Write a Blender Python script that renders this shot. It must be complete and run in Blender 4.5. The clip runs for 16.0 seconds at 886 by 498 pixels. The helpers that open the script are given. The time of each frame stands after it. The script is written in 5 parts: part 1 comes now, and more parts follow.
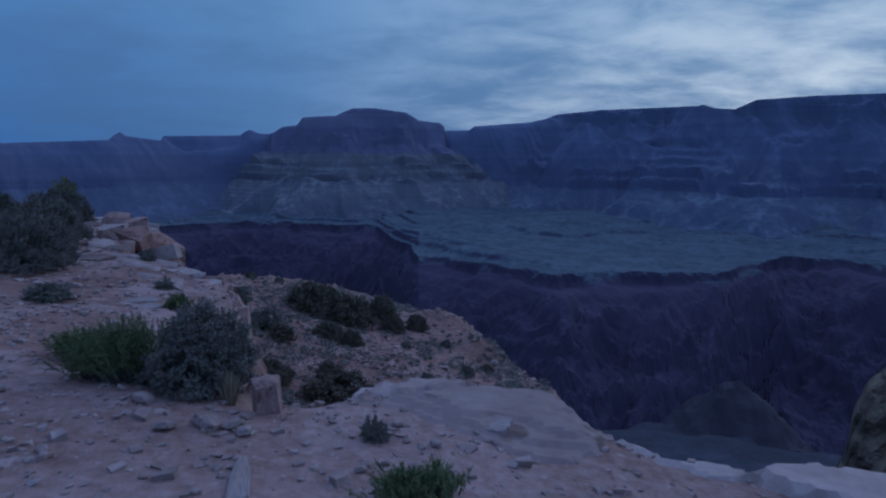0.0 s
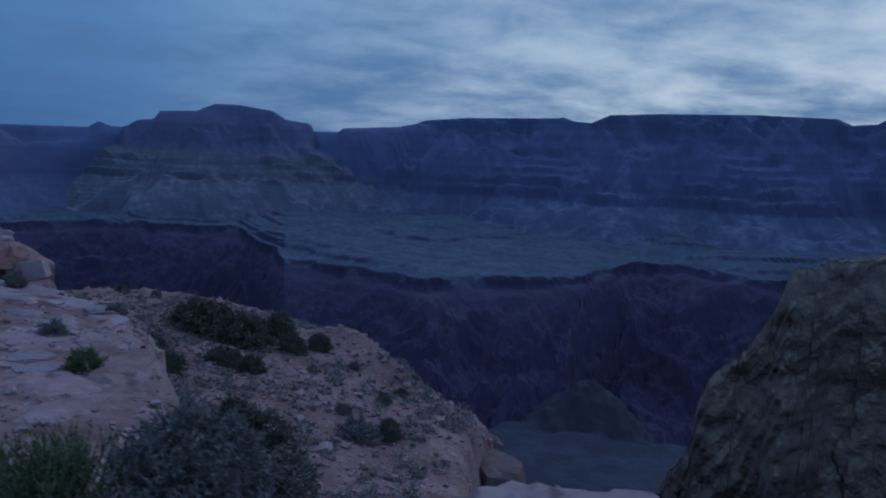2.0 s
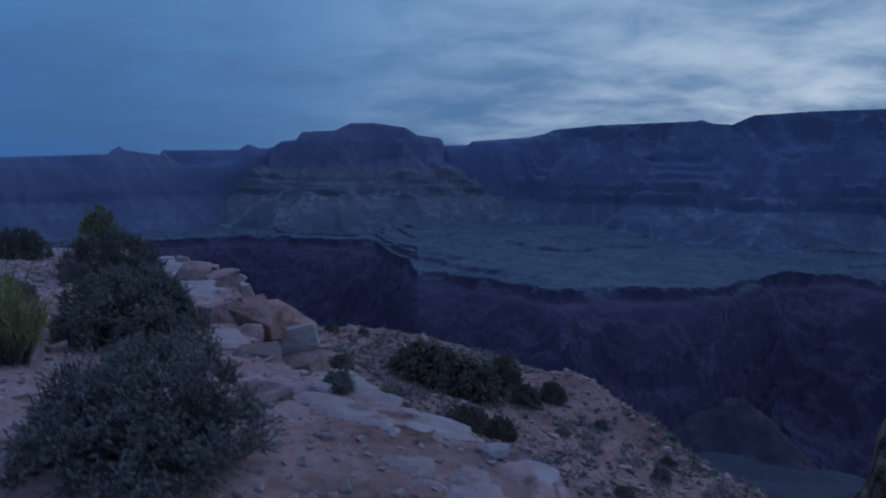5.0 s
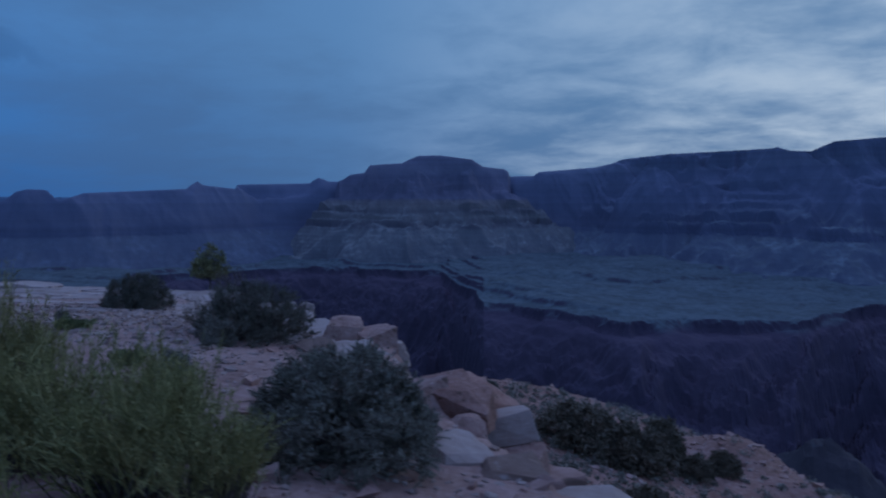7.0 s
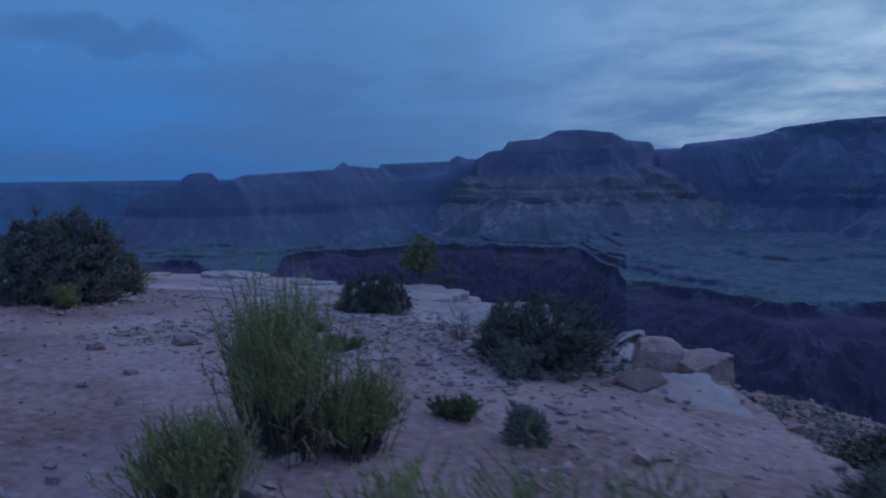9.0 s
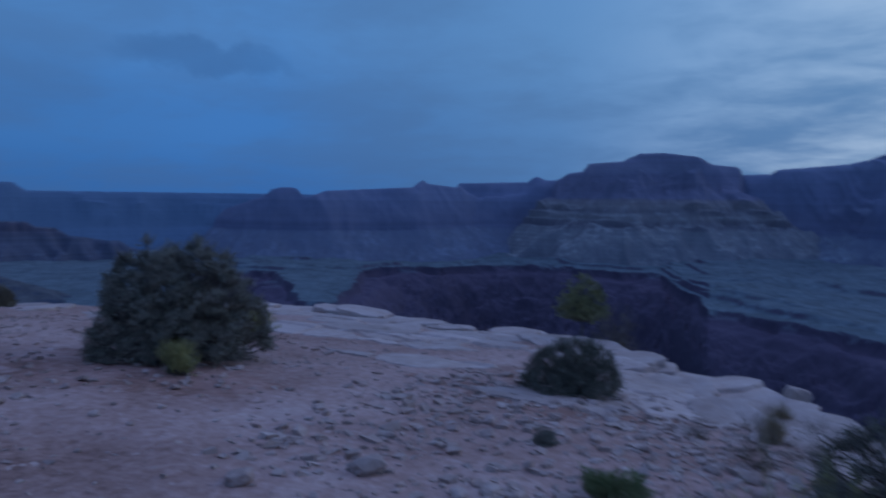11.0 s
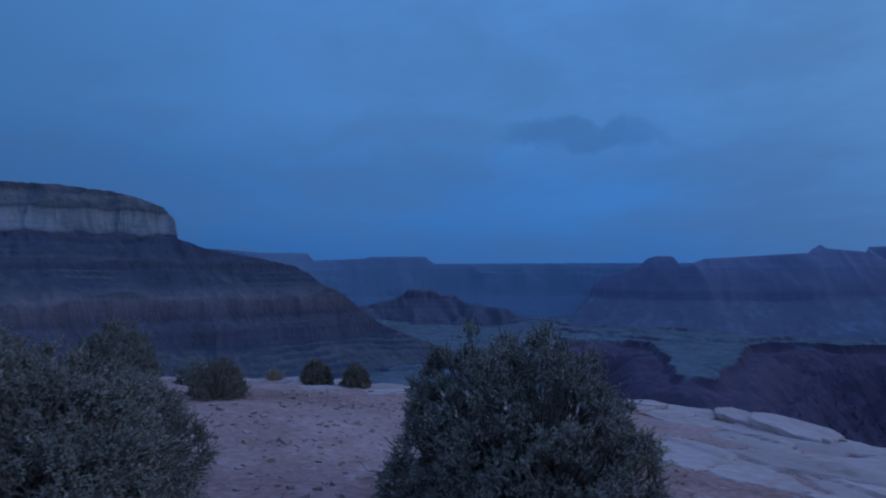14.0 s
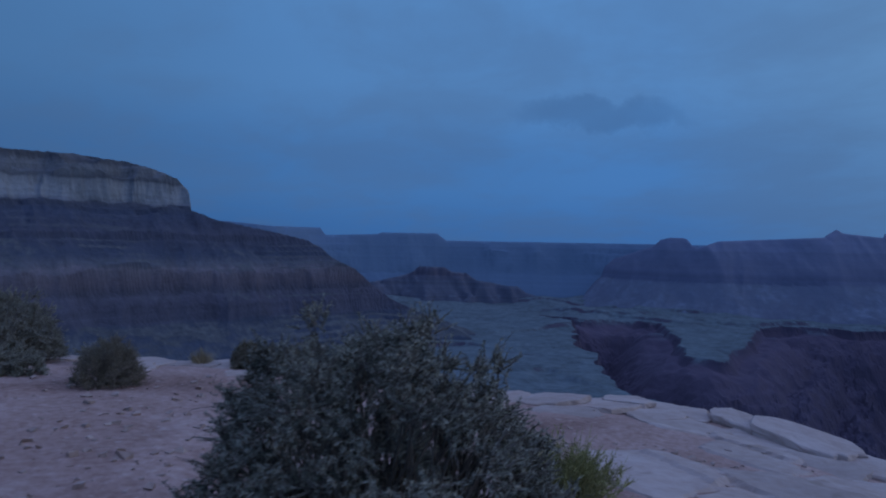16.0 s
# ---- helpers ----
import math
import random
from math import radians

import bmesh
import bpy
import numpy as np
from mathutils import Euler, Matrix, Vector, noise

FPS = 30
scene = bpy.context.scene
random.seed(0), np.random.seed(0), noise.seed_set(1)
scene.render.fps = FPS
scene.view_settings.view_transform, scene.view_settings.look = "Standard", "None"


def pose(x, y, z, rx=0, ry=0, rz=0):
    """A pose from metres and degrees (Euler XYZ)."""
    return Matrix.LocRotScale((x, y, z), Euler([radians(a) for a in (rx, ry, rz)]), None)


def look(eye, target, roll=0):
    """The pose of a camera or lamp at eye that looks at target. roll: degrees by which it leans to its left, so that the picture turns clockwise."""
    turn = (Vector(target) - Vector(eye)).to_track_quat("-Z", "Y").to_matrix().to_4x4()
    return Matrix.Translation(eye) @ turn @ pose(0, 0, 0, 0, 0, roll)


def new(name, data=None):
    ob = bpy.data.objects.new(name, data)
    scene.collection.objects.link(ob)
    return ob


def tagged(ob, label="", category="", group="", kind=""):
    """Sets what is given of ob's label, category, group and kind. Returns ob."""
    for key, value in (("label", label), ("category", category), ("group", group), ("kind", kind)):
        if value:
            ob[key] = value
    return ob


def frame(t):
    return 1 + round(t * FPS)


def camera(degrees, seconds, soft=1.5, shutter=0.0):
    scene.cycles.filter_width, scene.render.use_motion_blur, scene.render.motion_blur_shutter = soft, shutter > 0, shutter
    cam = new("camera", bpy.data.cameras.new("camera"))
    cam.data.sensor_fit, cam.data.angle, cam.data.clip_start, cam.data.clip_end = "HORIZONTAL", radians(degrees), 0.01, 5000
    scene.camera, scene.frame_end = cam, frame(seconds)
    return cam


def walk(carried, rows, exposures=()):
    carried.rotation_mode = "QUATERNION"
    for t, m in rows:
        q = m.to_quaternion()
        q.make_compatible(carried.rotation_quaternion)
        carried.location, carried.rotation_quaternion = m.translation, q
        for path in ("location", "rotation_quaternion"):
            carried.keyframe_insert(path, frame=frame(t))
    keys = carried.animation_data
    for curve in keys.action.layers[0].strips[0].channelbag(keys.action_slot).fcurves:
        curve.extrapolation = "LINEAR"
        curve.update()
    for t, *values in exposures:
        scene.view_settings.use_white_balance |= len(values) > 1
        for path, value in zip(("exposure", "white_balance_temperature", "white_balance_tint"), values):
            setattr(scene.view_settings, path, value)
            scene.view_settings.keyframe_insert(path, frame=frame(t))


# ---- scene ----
# ---- camera ----
cam = camera(65.34, 16.0, soft=2.0, shutter=0.5)
# seconds, x, y, z, then the three turns of pose() in degrees
PATH = [
    (0.0, -0.000, -0.000, 1.450, 82.43, -0.43, -0.00),
    (0.5, -0.167, 0.427, 1.446, 83.11, -1.26, -2.04),
    (1.0, -0.393, 0.780, 1.477, 82.53, -2.12, -6.65),
    (1.5, -0.676, 1.165, 1.477, 83.08, -1.09, -11.15),
    (2.0, -1.003, 1.525, 1.470, 82.98, -2.44, -10.75),
    (2.5, -1.348, 1.905, 1.483, 82.53, -2.10, -10.38),
    (3.0, -1.704, 2.384, 1.515, 82.69, -0.36, -8.74),
    (3.5, -2.061, 2.812, 1.554, 83.77, 0.33, -8.24),
    (4.0, -2.425, 3.268, 1.564, 83.64, -1.39, -3.24),
    (4.5, -2.803, 3.741, 1.593, 83.34, -1.29, -0.91),
    (7.0, -4.779, 5.820, 1.718, 86.18, 0.01, 5.27),
    (7.5, -5.270, 6.132, 1.714, 85.77, -0.60, 8.80),
    (8.0, -5.807, 6.483, 1.735, 85.00, -0.46, 13.19),
    (8.2, -6.021, 6.608, 1.774, 84.33, -0.32, 15.31),
    (10.5, -8.730, 8.742, 2.012, 84.50, 1.76, 17.44),
    (11.0, -9.261, 9.216, 2.056, 86.00, -0.54, 23.05),
    (11.5, -9.704, 9.716, 2.082, 85.73, -1.75, 34.45),
    (12.0, -10.117, 10.052, 2.132, 86.39, -1.51, 39.35),
    (12.5, -10.475, 10.524, 2.116, 87.33, -0.58, 45.03),
    (13.0, -10.845, 10.943, 2.103, 88.84, 0.04, 47.73),
    (13.5, -11.127, 11.406, 2.075, 91.21, 1.02, 49.88),
    (14.0, -11.434, 11.887, 2.018, 91.66, 0.23, 53.40),
    (14.5, -11.726, 12.303, 1.994, 91.75, -0.72, 54.98),
    (15.0, -11.948, 12.723, 1.973, 89.35, -0.63, 57.19),
    (15.5, -12.203, 13.194, 1.924, 89.47, -2.05, 54.80),
    (16.0, -12.312, 13.609, 1.926, 89.75, -1.00, 54.38),
]
walk(cam, [(r[0], pose(*r[1:])) for r in PATH], [
    (0.0, 0.14, 6300, 10), (0.5, -0.04, 6250, 10), (2.0, 0.0, 6250, 10), (2.5, 0.08, 6300, 10), (3.0, 0.10, 6400, 10), (3.5, 0.07, 6400, 10), (4.7, 0.0, 6300, 10), (7.3, 0.0, 6300, 10), (8.0, 0.15, 6200, 10),
    (10.5, 0.2, 6150, 10), (11.5, 0.2, 6300, 10), (12.0, 0.22, 5950, 10), (12.5, 0.24, 5550, 10), (13.0, 0.24, 5650, 10), (14.0, 0.22, 5980, 10), (15.0, 0.22, 6400, 10), (15.5, 0.30, 6700, 10), (16.0, 0.26, 6800, 10)])

# ---- sky and light ----

def node(tree, kind, **sets):
    n = tree.nodes.new(kind)
    for key, value in sets.items():
        if key in n.inputs:
            n.inputs[key].default_value = value
    return n


def math_node(tree, op, a, b=None, c=None, clamp=False):
    n = tree.nodes.new("ShaderNodeMath")
    n.operation, n.use_clamp = op, clamp
    for i, v in enumerate((a, b, c)):
        if v is None:
            continue
        if isinstance(v, (int, float)):
            n.inputs[i].default_value = v
        else:
            tree.links.new(v, n.inputs[i])
    return n.outputs[0]


def mix_node(tree, fac, a, b, blend="MIX"):
    n = tree.nodes.new("ShaderNodeMix")
    n.data_type, n.blend_type = "RGBA", blend
    for socket, v in ((n.inputs[0], fac), (n.inputs[6], a), (n.inputs[7], b)):
        if isinstance(v, (int, float)):
            socket.default_value = v
        elif isinstance(v, tuple):
            socket.default_value = (*v[:3], 1)
        else:
            tree.links.new(v, socket)
    return n.outputs[2]


def ramp_node(tree, fac, stops, smooth="LINEAR"):
    n = tree.nodes.new("ShaderNodeValToRGB")
    n.color_ramp.interpolation = smooth
    while len(n.color_ramp.elements) < len(stops):
        n.color_ramp.elements.new(0.5)
    for e, (p, col) in zip(n.color_ramp.elements, stops):
        e.position = p
        e.color = (*col, 1) if isinstance(col, tuple) else (col, col, col, 1)
    tree.links.new(fac, n.inputs[0])
    return n.outputs[0]


def noise_node(tree, vec, scale, detail=4.0, rough=0.55, distortion=0.0):
    n = tree.nodes.new("ShaderNodeTexNoise")
    n.inputs["Scale"].default_value, n.inputs["Detail"].default_value = scale, detail
    n.inputs["Roughness"].default_value, n.inputs["Distortion"].default_value = rough, distortion
    tree.links.new(vec, n.inputs["Vector"])
    return n.outputs["Fac"]


def build_world():
    """Dusk under broken cloud: deep blue low in the west, a pale afterglow low in the north-east."""
    world = bpy.data.worlds.new("dusk")
    scene.world = world
    world.use_nodes = True
    t = world.node_tree
    t.nodes.clear()
    coord = t.nodes.new("ShaderNodeTexCoord").outputs["Generated"]
    sep = t.nodes.new("ShaderNodeSeparateXYZ")
    t.links.new(coord, sep.inputs[0])
    x, y, z = sep.outputs
    # cloud sheet seen in perspective: x/z, y/z on a flat layer
    zz = math_node(t, "ADD", math_node(t, "MAXIMUM", z, 0.0), 0.20)
    comb = t.nodes.new("ShaderNodeCombineXYZ")
    t.links.new(math_node(t, "DIVIDE", x, zz), comb.inputs[0])
    t.links.new(math_node(t, "DIVIDE", y, zz), comb.inputs[1])
    sheet = t.nodes.new("ShaderNodeMapping")
    sheet.inputs["Rotation"].default_value = (0, 0, radians(28))
    sheet.inputs["Scale"].default_value = (0.75, 0.85, 1)
    t.links.new(comb.outputs[0], sheet.inputs[0])
    big = noise_node(t, sheet.outputs[0], 1.0, 5, 0.52, 0.2)
    fine = noise_node(t, sheet.outputs[0], 3.2, 5, 0.6, 0.25)
    cloud = math_node(t, "ADD", math_node(t, "MULTIPLY", big, 0.6), math_node(t, "MULTIPLY", fine, 0.4))
    # afterglow: how near the direction is to the bright quarter
    glow = t.nodes.new("ShaderNodeVectorMath")
    glow.operation = "DOT_PRODUCT"
    t.links.new(coord, glow.inputs[0])
    glow.inputs[1].default_value = (0.64, 0.765, 0.06)
    near = math_node(t, "MULTIPLY_ADD", glow.outputs["Value"], 2.4, -1.4, clamp=True)
    near = math_node(t, "POWER", near, 1.6)
    low = ramp_node(t, z, [(0.0, (0.032, 0.118, 0.335)), (0.10, (0.046, 0.155, 0.400)), (0.24, (0.070, 0.200, 0.460)), (0.40, (0.078, 0.22, 0.50)), (0.62, (0.20, 0.33, 0.72)), (1.0, (0.27, 0.40, 0.86))], "EASE")
    dull = ramp_node(t, z, [(0.0, (0.104, 0.21, 0.39)), (0.2, (0.136, 0.275, 0.485)), (0.40, (0.148, 0.295, 0.52)), (0.65, (0.22, 0.34, 0.70)), (1.0, (0.27, 0.40, 0.84))], "EASE")
    side = math_node(t, "MULTIPLY_ADD", glow.outputs["Value"], 1.5, -0.35, clamp=True)
    base = mix_node(t, side, low, dull)
    away = ramp_node(t, math_node(t, "MULTIPLY_ADD", glow.outputs["Value"], 0.5, 0.5), [(0.16, 0.68), (0.45, 0.94), (0.60, 1.02), (0.73, 0.91), (0.90, 1.0)], "EASE")
    base = mix_node(t, 1.0, base, away, "MULTIPLY")
    # darker cloud bellies
    belly = ramp_node(t, cloud, [(0.40, 0.0), (0.62, 1.0)], "EASE")
    base = mix_node(t, math_node(t, "MULTIPLY", belly, 0.33), base, (0.055, 0.105, 0.215))
    # lit gaps near the afterglow, strongest low over the rim
    gap = ramp_node(t, cloud, [(0.34, 1.0), (0.64, 0.0)], "EASE")
    height = ramp_node(t, z, [(0.05, 1.0), (0.22, 0.75), (0.40, 0.25), (0.6, 0.0)], "EASE")
    lit = math_node(t, "MULTIPLY", math_node(t, "MULTIPLY", gap, near), height)
    base = mix_node(t, math_node(t, "MULTIPLY", lit, 0.85), base, (0.64, 0.72, 0.79))
    # one small dark cloud low in the west
    bearing = math_node(t, "ARCTAN2", math_node(t, "MULTIPLY", x, -1.0), y)
    wisp = math_node(t, "MULTIPLY_ADD", noise_node(t, coord, 16.0, 4, 0.6), 0.07, -0.035)
    across = math_node(t, "DIVIDE", math_node(t, "SUBTRACT", bearing, radians(41.8)), radians(8.2))
    up = math_node(t, "DIVIDE", math_node(t, "SUBTRACT", math_node(t, "ADD", z, wisp), math_node(t, "MULTIPLY_ADD", across, 0.014, 0.187)), 0.026)
    spot = math_node(t, "ADD", math_node(t, "MULTIPLY", across, across), math_node(t, "MULTIPLY", up, up))
    spot = ramp_node(t, spot, [(0.15, 0.55), (1.0, 0.0)], "EASE")
    base = mix_node(t, spot, base, (0.040, 0.115, 0.285))
    back = t.nodes.new("ShaderNodeBackground")
    t.links.new(base, back.inputs["Color"])
    back.inputs["Strength"].default_value = 1.0
    out = t.nodes.new("ShaderNodeOutputWorld")
    t.links.new(back.outputs[0], out.inputs["Surface"])


build_world()
# the last of the day's light, very soft, from the bright quarter of the sky
sun = new("sun", bpy.data.lights.new("sun", "SUN"))
sun.data.energy, sun.data.angle, sun.data.color = 0.35, radians(50), (0.80, 0.88, 1.0)
sun.matrix_world = look((330, 300, 130), (0, 0, 0))


# ---- materials ----
def material(name, stops, scale, detail_scale, rough=0.9, bump=0.3, bump_dist=0.02, spots=None, island=0.0, coords="Object"):
    """A matt natural surface: a ramp over a broad and a fine noise, with relief. spots: (scale, threshold, colour)."""
    m = bpy.data.materials.new(name)
    m.use_nodes = True
    t = m.node_tree
    shade = t.nodes["Principled BSDF"]
    vec = t.nodes.new("ShaderNodeTexCoord").outputs[coords]
    broad = noise_node(t, vec, scale, 5, 0.6, 0.3)
    fine = noise_node(t, vec, detail_scale, 6, 0.65)
    value = math_node(t, "ADD", math_node(t, "MULTIPLY", broad, 0.55), math_node(t, "MULTIPLY", fine, 0.45))
    colour = ramp_node(t, value, stops)
    if spots:
        mask = ramp_node(t, noise_node(t, vec, spots[0], 3, 0.5), [(spots[1], 0.0), (spots[1] + 0.06, 1.0)])
        colour = mix_node(t, mask, colour, spots[2])
    if island:
        rnd = t.nodes.new("ShaderNodeNewGeometry").outputs["Random Per Island"]
        obr = t.nodes.new("ShaderNodeObjectInfo").outputs["Random"]
        both = math_node(t, "FRACT", math_node(t, "ADD", rnd, obr))
        colour = mix_node(t, 1.0, colour, ramp_node(t, both, [(0.0, 1 - island), (1.0, 1.0)]), "MULTIPLY")
    t.links.new(colour, shade.inputs["Base Color"])
    shade.inputs["Roughness"].default_value = rough
    shade.inputs["Specular IOR Level"].default_value = 0.25
    b = t.nodes.new("ShaderNodeBump")
    b.inputs["Strength"].default_value, b.inputs["Distance"].default_value = bump, bump_dist
    t.links.new(value, b.inputs["Height"])
    t.links.new(b.outputs[0], shade.inputs["Normal"])
    return m


def strata_material(name, levels, span, flat, tint=1.0, warp=14.0, scale=0.01, bump_dist=6.0, flat_from=0.80, streak=0.12, thinness=0.45, scrub_top=9000.0, soft_edge=0.0):
    """Layered canyon rock: colours by height in wavering beds, scrub and scree where it lies flatter."""
    m = bpy.data.materials.new(name)
    m.use_nodes = True
    t = m.node_tree
    shade = t.nodes["Principled BSDF"]
    geo = t.nodes.new("ShaderNodeNewGeometry")
    vec = geo.outputs["Position"]
    sep = t.nodes.new("ShaderNodeSeparateXYZ")
    t.links.new(vec, sep.inputs[0])
    n1 = noise_node(t, vec, scale, 5, 0.6)
    n2 = noise_node(t, vec, scale * 4, 6, 0.6)
    wav = math_node(t, "MULTIPLY_ADD", n1, warp, -0.5 * warp)
    level = math_node(t, "ADD", sep.outputs[2], wav)
    frac = math_node(t, "DIVIDE", math_node(t, "SUBTRACT", level, span[0]), span[1] - span[0], clamp=True)
    bed = ramp_node(t, frac, levels)
    # thin beds
    thin = t.nodes.new("ShaderNodeTexNoise")
    thin.noise_dimensions = "1D"
    thin.inputs["Scale"].default_value, thin.inputs["Detail"].default_value = 5 * scale, 5
    t.links.new(level, thin.inputs["W"])
    bed = mix_node(t, thinness, bed, ramp_node(t, thin.outputs["Fac"], [(0.3, 0.70), (0.7, 1.22)]), "MULTIPLY")
    # stains and chutes running down the beds
    tall = t.nodes.new("ShaderNodeMapping")
    tall.inputs["Scale"].default_value = (1, 1, 0.22)
    t.links.new(vec, tall.inputs[0])
    bed = mix_node(t, streak, bed, ramp_node(t, noise_node(t, tall.outputs[0], scale * 2.6, 6, 0.68, 0.8), [(0.34, 0.62), (0.5, 0.98), (0.68, 1.22)]), "MULTIPLY")
    sn = t.nodes.new("ShaderNodeSeparateXYZ")
    t.links.new(geo.outputs["Normal"], sn.inputs[0])
    slope = math_node(t, "ADD", sn.outputs[2], math_node(t, "MULTIPLY_ADD", n2, 0.3, -0.15))
    slope = math_node(t, "ADD", slope, math_node(t, "MULTIPLY_ADD", n1, 0.4, -0.2))
    mask = ramp_node(t, slope, [(flat_from - soft_edge, 0.0), (min(1.0, flat_from + 0.14 + soft_edge), 1.0)], "EASE")
    # bare schist down in the gorge
    mask = math_node(t, "MULTIPLY", mask, math_node(t, "MULTIPLY_ADD", level, 0.05, 18.9, clamp=True))
    # scrub thins out higher up
    mask = math_node(t, "MULTIPLY", mask, math_node(t, "MULTIPLY_ADD", level, -0.008, 0.008 * scrub_top, clamp=True))
    scrub = mix_node(t, 1.0, flat, ramp_node(t, n2, [(0.3, 0.78), (0.7, 1.18)]), "MULTIPLY")
    scrub = mix_node(t, 1.0, scrub, ramp_node(t, n1, [(0.36, 0.80), (0.64, 1.14)]), "MULTIPLY")
    colour = mix_node(t, mask, bed, scrub)
    colour = mix_node(t, 1.0, colour, (tint, tint, tint), "MULTIPLY")
    t.links.new(colour, shade.inputs["Base Color"])
    shade.inputs["Roughness"].default_value = 0.95
    shade.inputs["Specular IOR Level"].default_value = 0.1
    b = t.nodes.new("ShaderNodeBump")
    b.inputs["Strength"].default_value, b.inputs["Distance"].default_value = 0.6, bump_dist
    t.links.new(n2, b.inputs["Height"])
    t.links.new(b.outputs[0], shade.inputs["Normal"])
    return m


SOIL = material("pink_soil", [(0.34, (0.175, 0.096, 0.080)), (0.44, (0.302, 0.182, 0.156)), (0.54, (0.408, 0.265, 0.239)), (0.66, (0.530, 0.388, 0.360))], 0.5, 12.0, 0.95, 1.0, 0.045, (9.0, 0.65, (0.466, 0.339, 0.316)))
BENCHSOIL = material("red_brown_soil", [(0.34, (0.131, 0.067, 0.053)), (0.44, (0.246, 0.135, 0.11)), (0.54, (0.337, 0.196, 0.167)), (0.66, (0.458, 0.301, 0.273))], 1.1, 9.0, 0.95, 1.0, 0.06, (6.0, 0.65, (0.409, 0.291, 0.244)))
LIMESTONE = material("pale_limestone", [(0.3, (0.33, 0.231, 0.207)), (0.45, (0.448, 0.338, 0.309)), (0.6, (0.54, 0.431, 0.409)), (0.75, (0.633, 0.531, 0.515))], 0.9, 7.0, 0.85, 0.6, 0.03, (2.2, 0.66, (0.36, 0.270, 0.240)), 0.25)
SANDSTONE = material("red_sandstone", [(0.30, (0.14, 0.086, 0.072)), (0.45, (0.225, 0.145, 0.122)), (0.60, (0.285, 0.195, 0.168)), (0.75, (0.35, 0.265, 0.240))], 1.1, 8.0, 0.88, 0.7, 0.03, (4.0, 0.62, (0.34, 0.28, 0.265)), 0.25)
GRAVEL = material("mixed_stones", [(0.3, (0.281, 0.184, 0.157)), (0.5, (0.422, 0.305, 0.275)), (0.7, (0.587, 0.465, 0.439))], 3.0, 20.0, 0.88, 0.4, 0.01, None, 0.28)
# platform scrub colour, tinted bluer to stand for distance haze
HAZED_TONTO = (0.118, 0.150, 0.173)
# rim and ridge beds, lifted and tinted blue to carry the distance haze
HAZED_BEDS = [(0.0, (0.126, 0.13, 0.202)), (0.32, (0.151, 0.164, 0.234)), (0.48, (0.165, 0.185, 0.26)), (0.5, (0.144, 0.159, 0.244)), (0.56, (0.156, 0.169, 0.252)), (0.62, (0.153, 0.169, 0.254)), (0.66, (0.169, 0.19, 0.283)), (0.76, (0.165, 0.188, 0.283)), (0.8, (0.176, 0.2, 0.294)), (0.88, (0.167, 0.193, 0.286)), (0.9, (0.186, 0.214, 0.3)), (0.95, (0.174, 0.198, 0.283)), (1.0, (0.182, 0.208, 0.296))]
# butte beds with distance haze coloured in, lighter and bluer towards the top
HAZED_BUTTE_BEDS = [(0.0, (0.13, 0.119, 0.165)), (0.32, (0.171, 0.177, 0.212)), (0.51, (0.217, 0.221, 0.245)), (0.53, (0.148, 0.141, 0.176)), (0.57, (0.18, 0.17, 0.193)), (0.59, (0.234, 0.224, 0.237)), (0.63, (0.171, 0.161, 0.186)), (0.66, (0.223, 0.207, 0.219)), (0.695, (0.21, 0.192, 0.214)), (0.71, (0.174, 0.174, 0.249)), (0.8, (0.182, 0.18, 0.252)), (0.86, (0.164, 0.168, 0.243)), (0.9, (0.203, 0.208, 0.283)), (1.0, (0.182, 0.189, 0.265))]
# mesa beds tinted blue for distance haze, the lower cliff toned as shaded talus
HAZED_MESA_BEDS = [(0.0, (0.064, 0.072, 0.121)), (0.3, (0.073, 0.089, 0.132)), (0.41, (0.064, 0.074, 0.11)), (0.42, (0.082, 0.084, 0.121)), (0.49, (0.093, 0.09, 0.126)), (0.515, (0.095, 0.093, 0.127)), (0.55, (0.133, 0.115, 0.146)), (0.59, (0.163, 0.146, 0.177)), (0.605, (0.119, 0.122, 0.153)), (0.64, (0.066, 0.078, 0.119)), (0.71, (0.079, 0.082, 0.119)), (0.78, (0.062, 0.074, 0.115)), (0.808, (0.077, 0.082, 0.11)), (0.816, (0.193, 0.202, 0.231)), (0.85, (0.246, 0.256, 0.284)), (0.885, (0.221, 0.228, 0.252)), (0.895, (0.113, 0.118, 0.14)), (0.93, (0.164, 0.168, 0.189)), (0.955, (0.111, 0.112, 0.131)), (1.0, (0.094, 0.098, 0.117))]
# gorge rock lifted towards blue, paler in its upper beds, for distance haze
HAZED_SCHIST = [(0.0, (0.078, 0.063, 0.095)), (0.42, (0.087, 0.071, 0.106)), (0.6, (0.098, 0.078, 0.115)), (0.74, (0.104, 0.082, 0.121)), (0.8, (0.080, 0.065, 0.099)), (1.0, (0.091, 0.074, 0.113))]
CANYON = strata_material("canyon_rock", HAZED_SCHIST, (-640, -300), HAZED_TONTO, flat_from=0.70, streak=0.18, bump_dist=6.0, thinness=0.15, soft_edge=0.10)
# the scrub colour holds the same blue haze tint
FARROCK = strata_material("far_rock", HAZED_BEDS, (-640, 300), warp=30.0, scale=0.006, flat=(0.180, 0.214, 0.258), flat_from=0.60, streak=0.10, thinness=0.3, scrub_top=30.0, soft_edge=0.24)
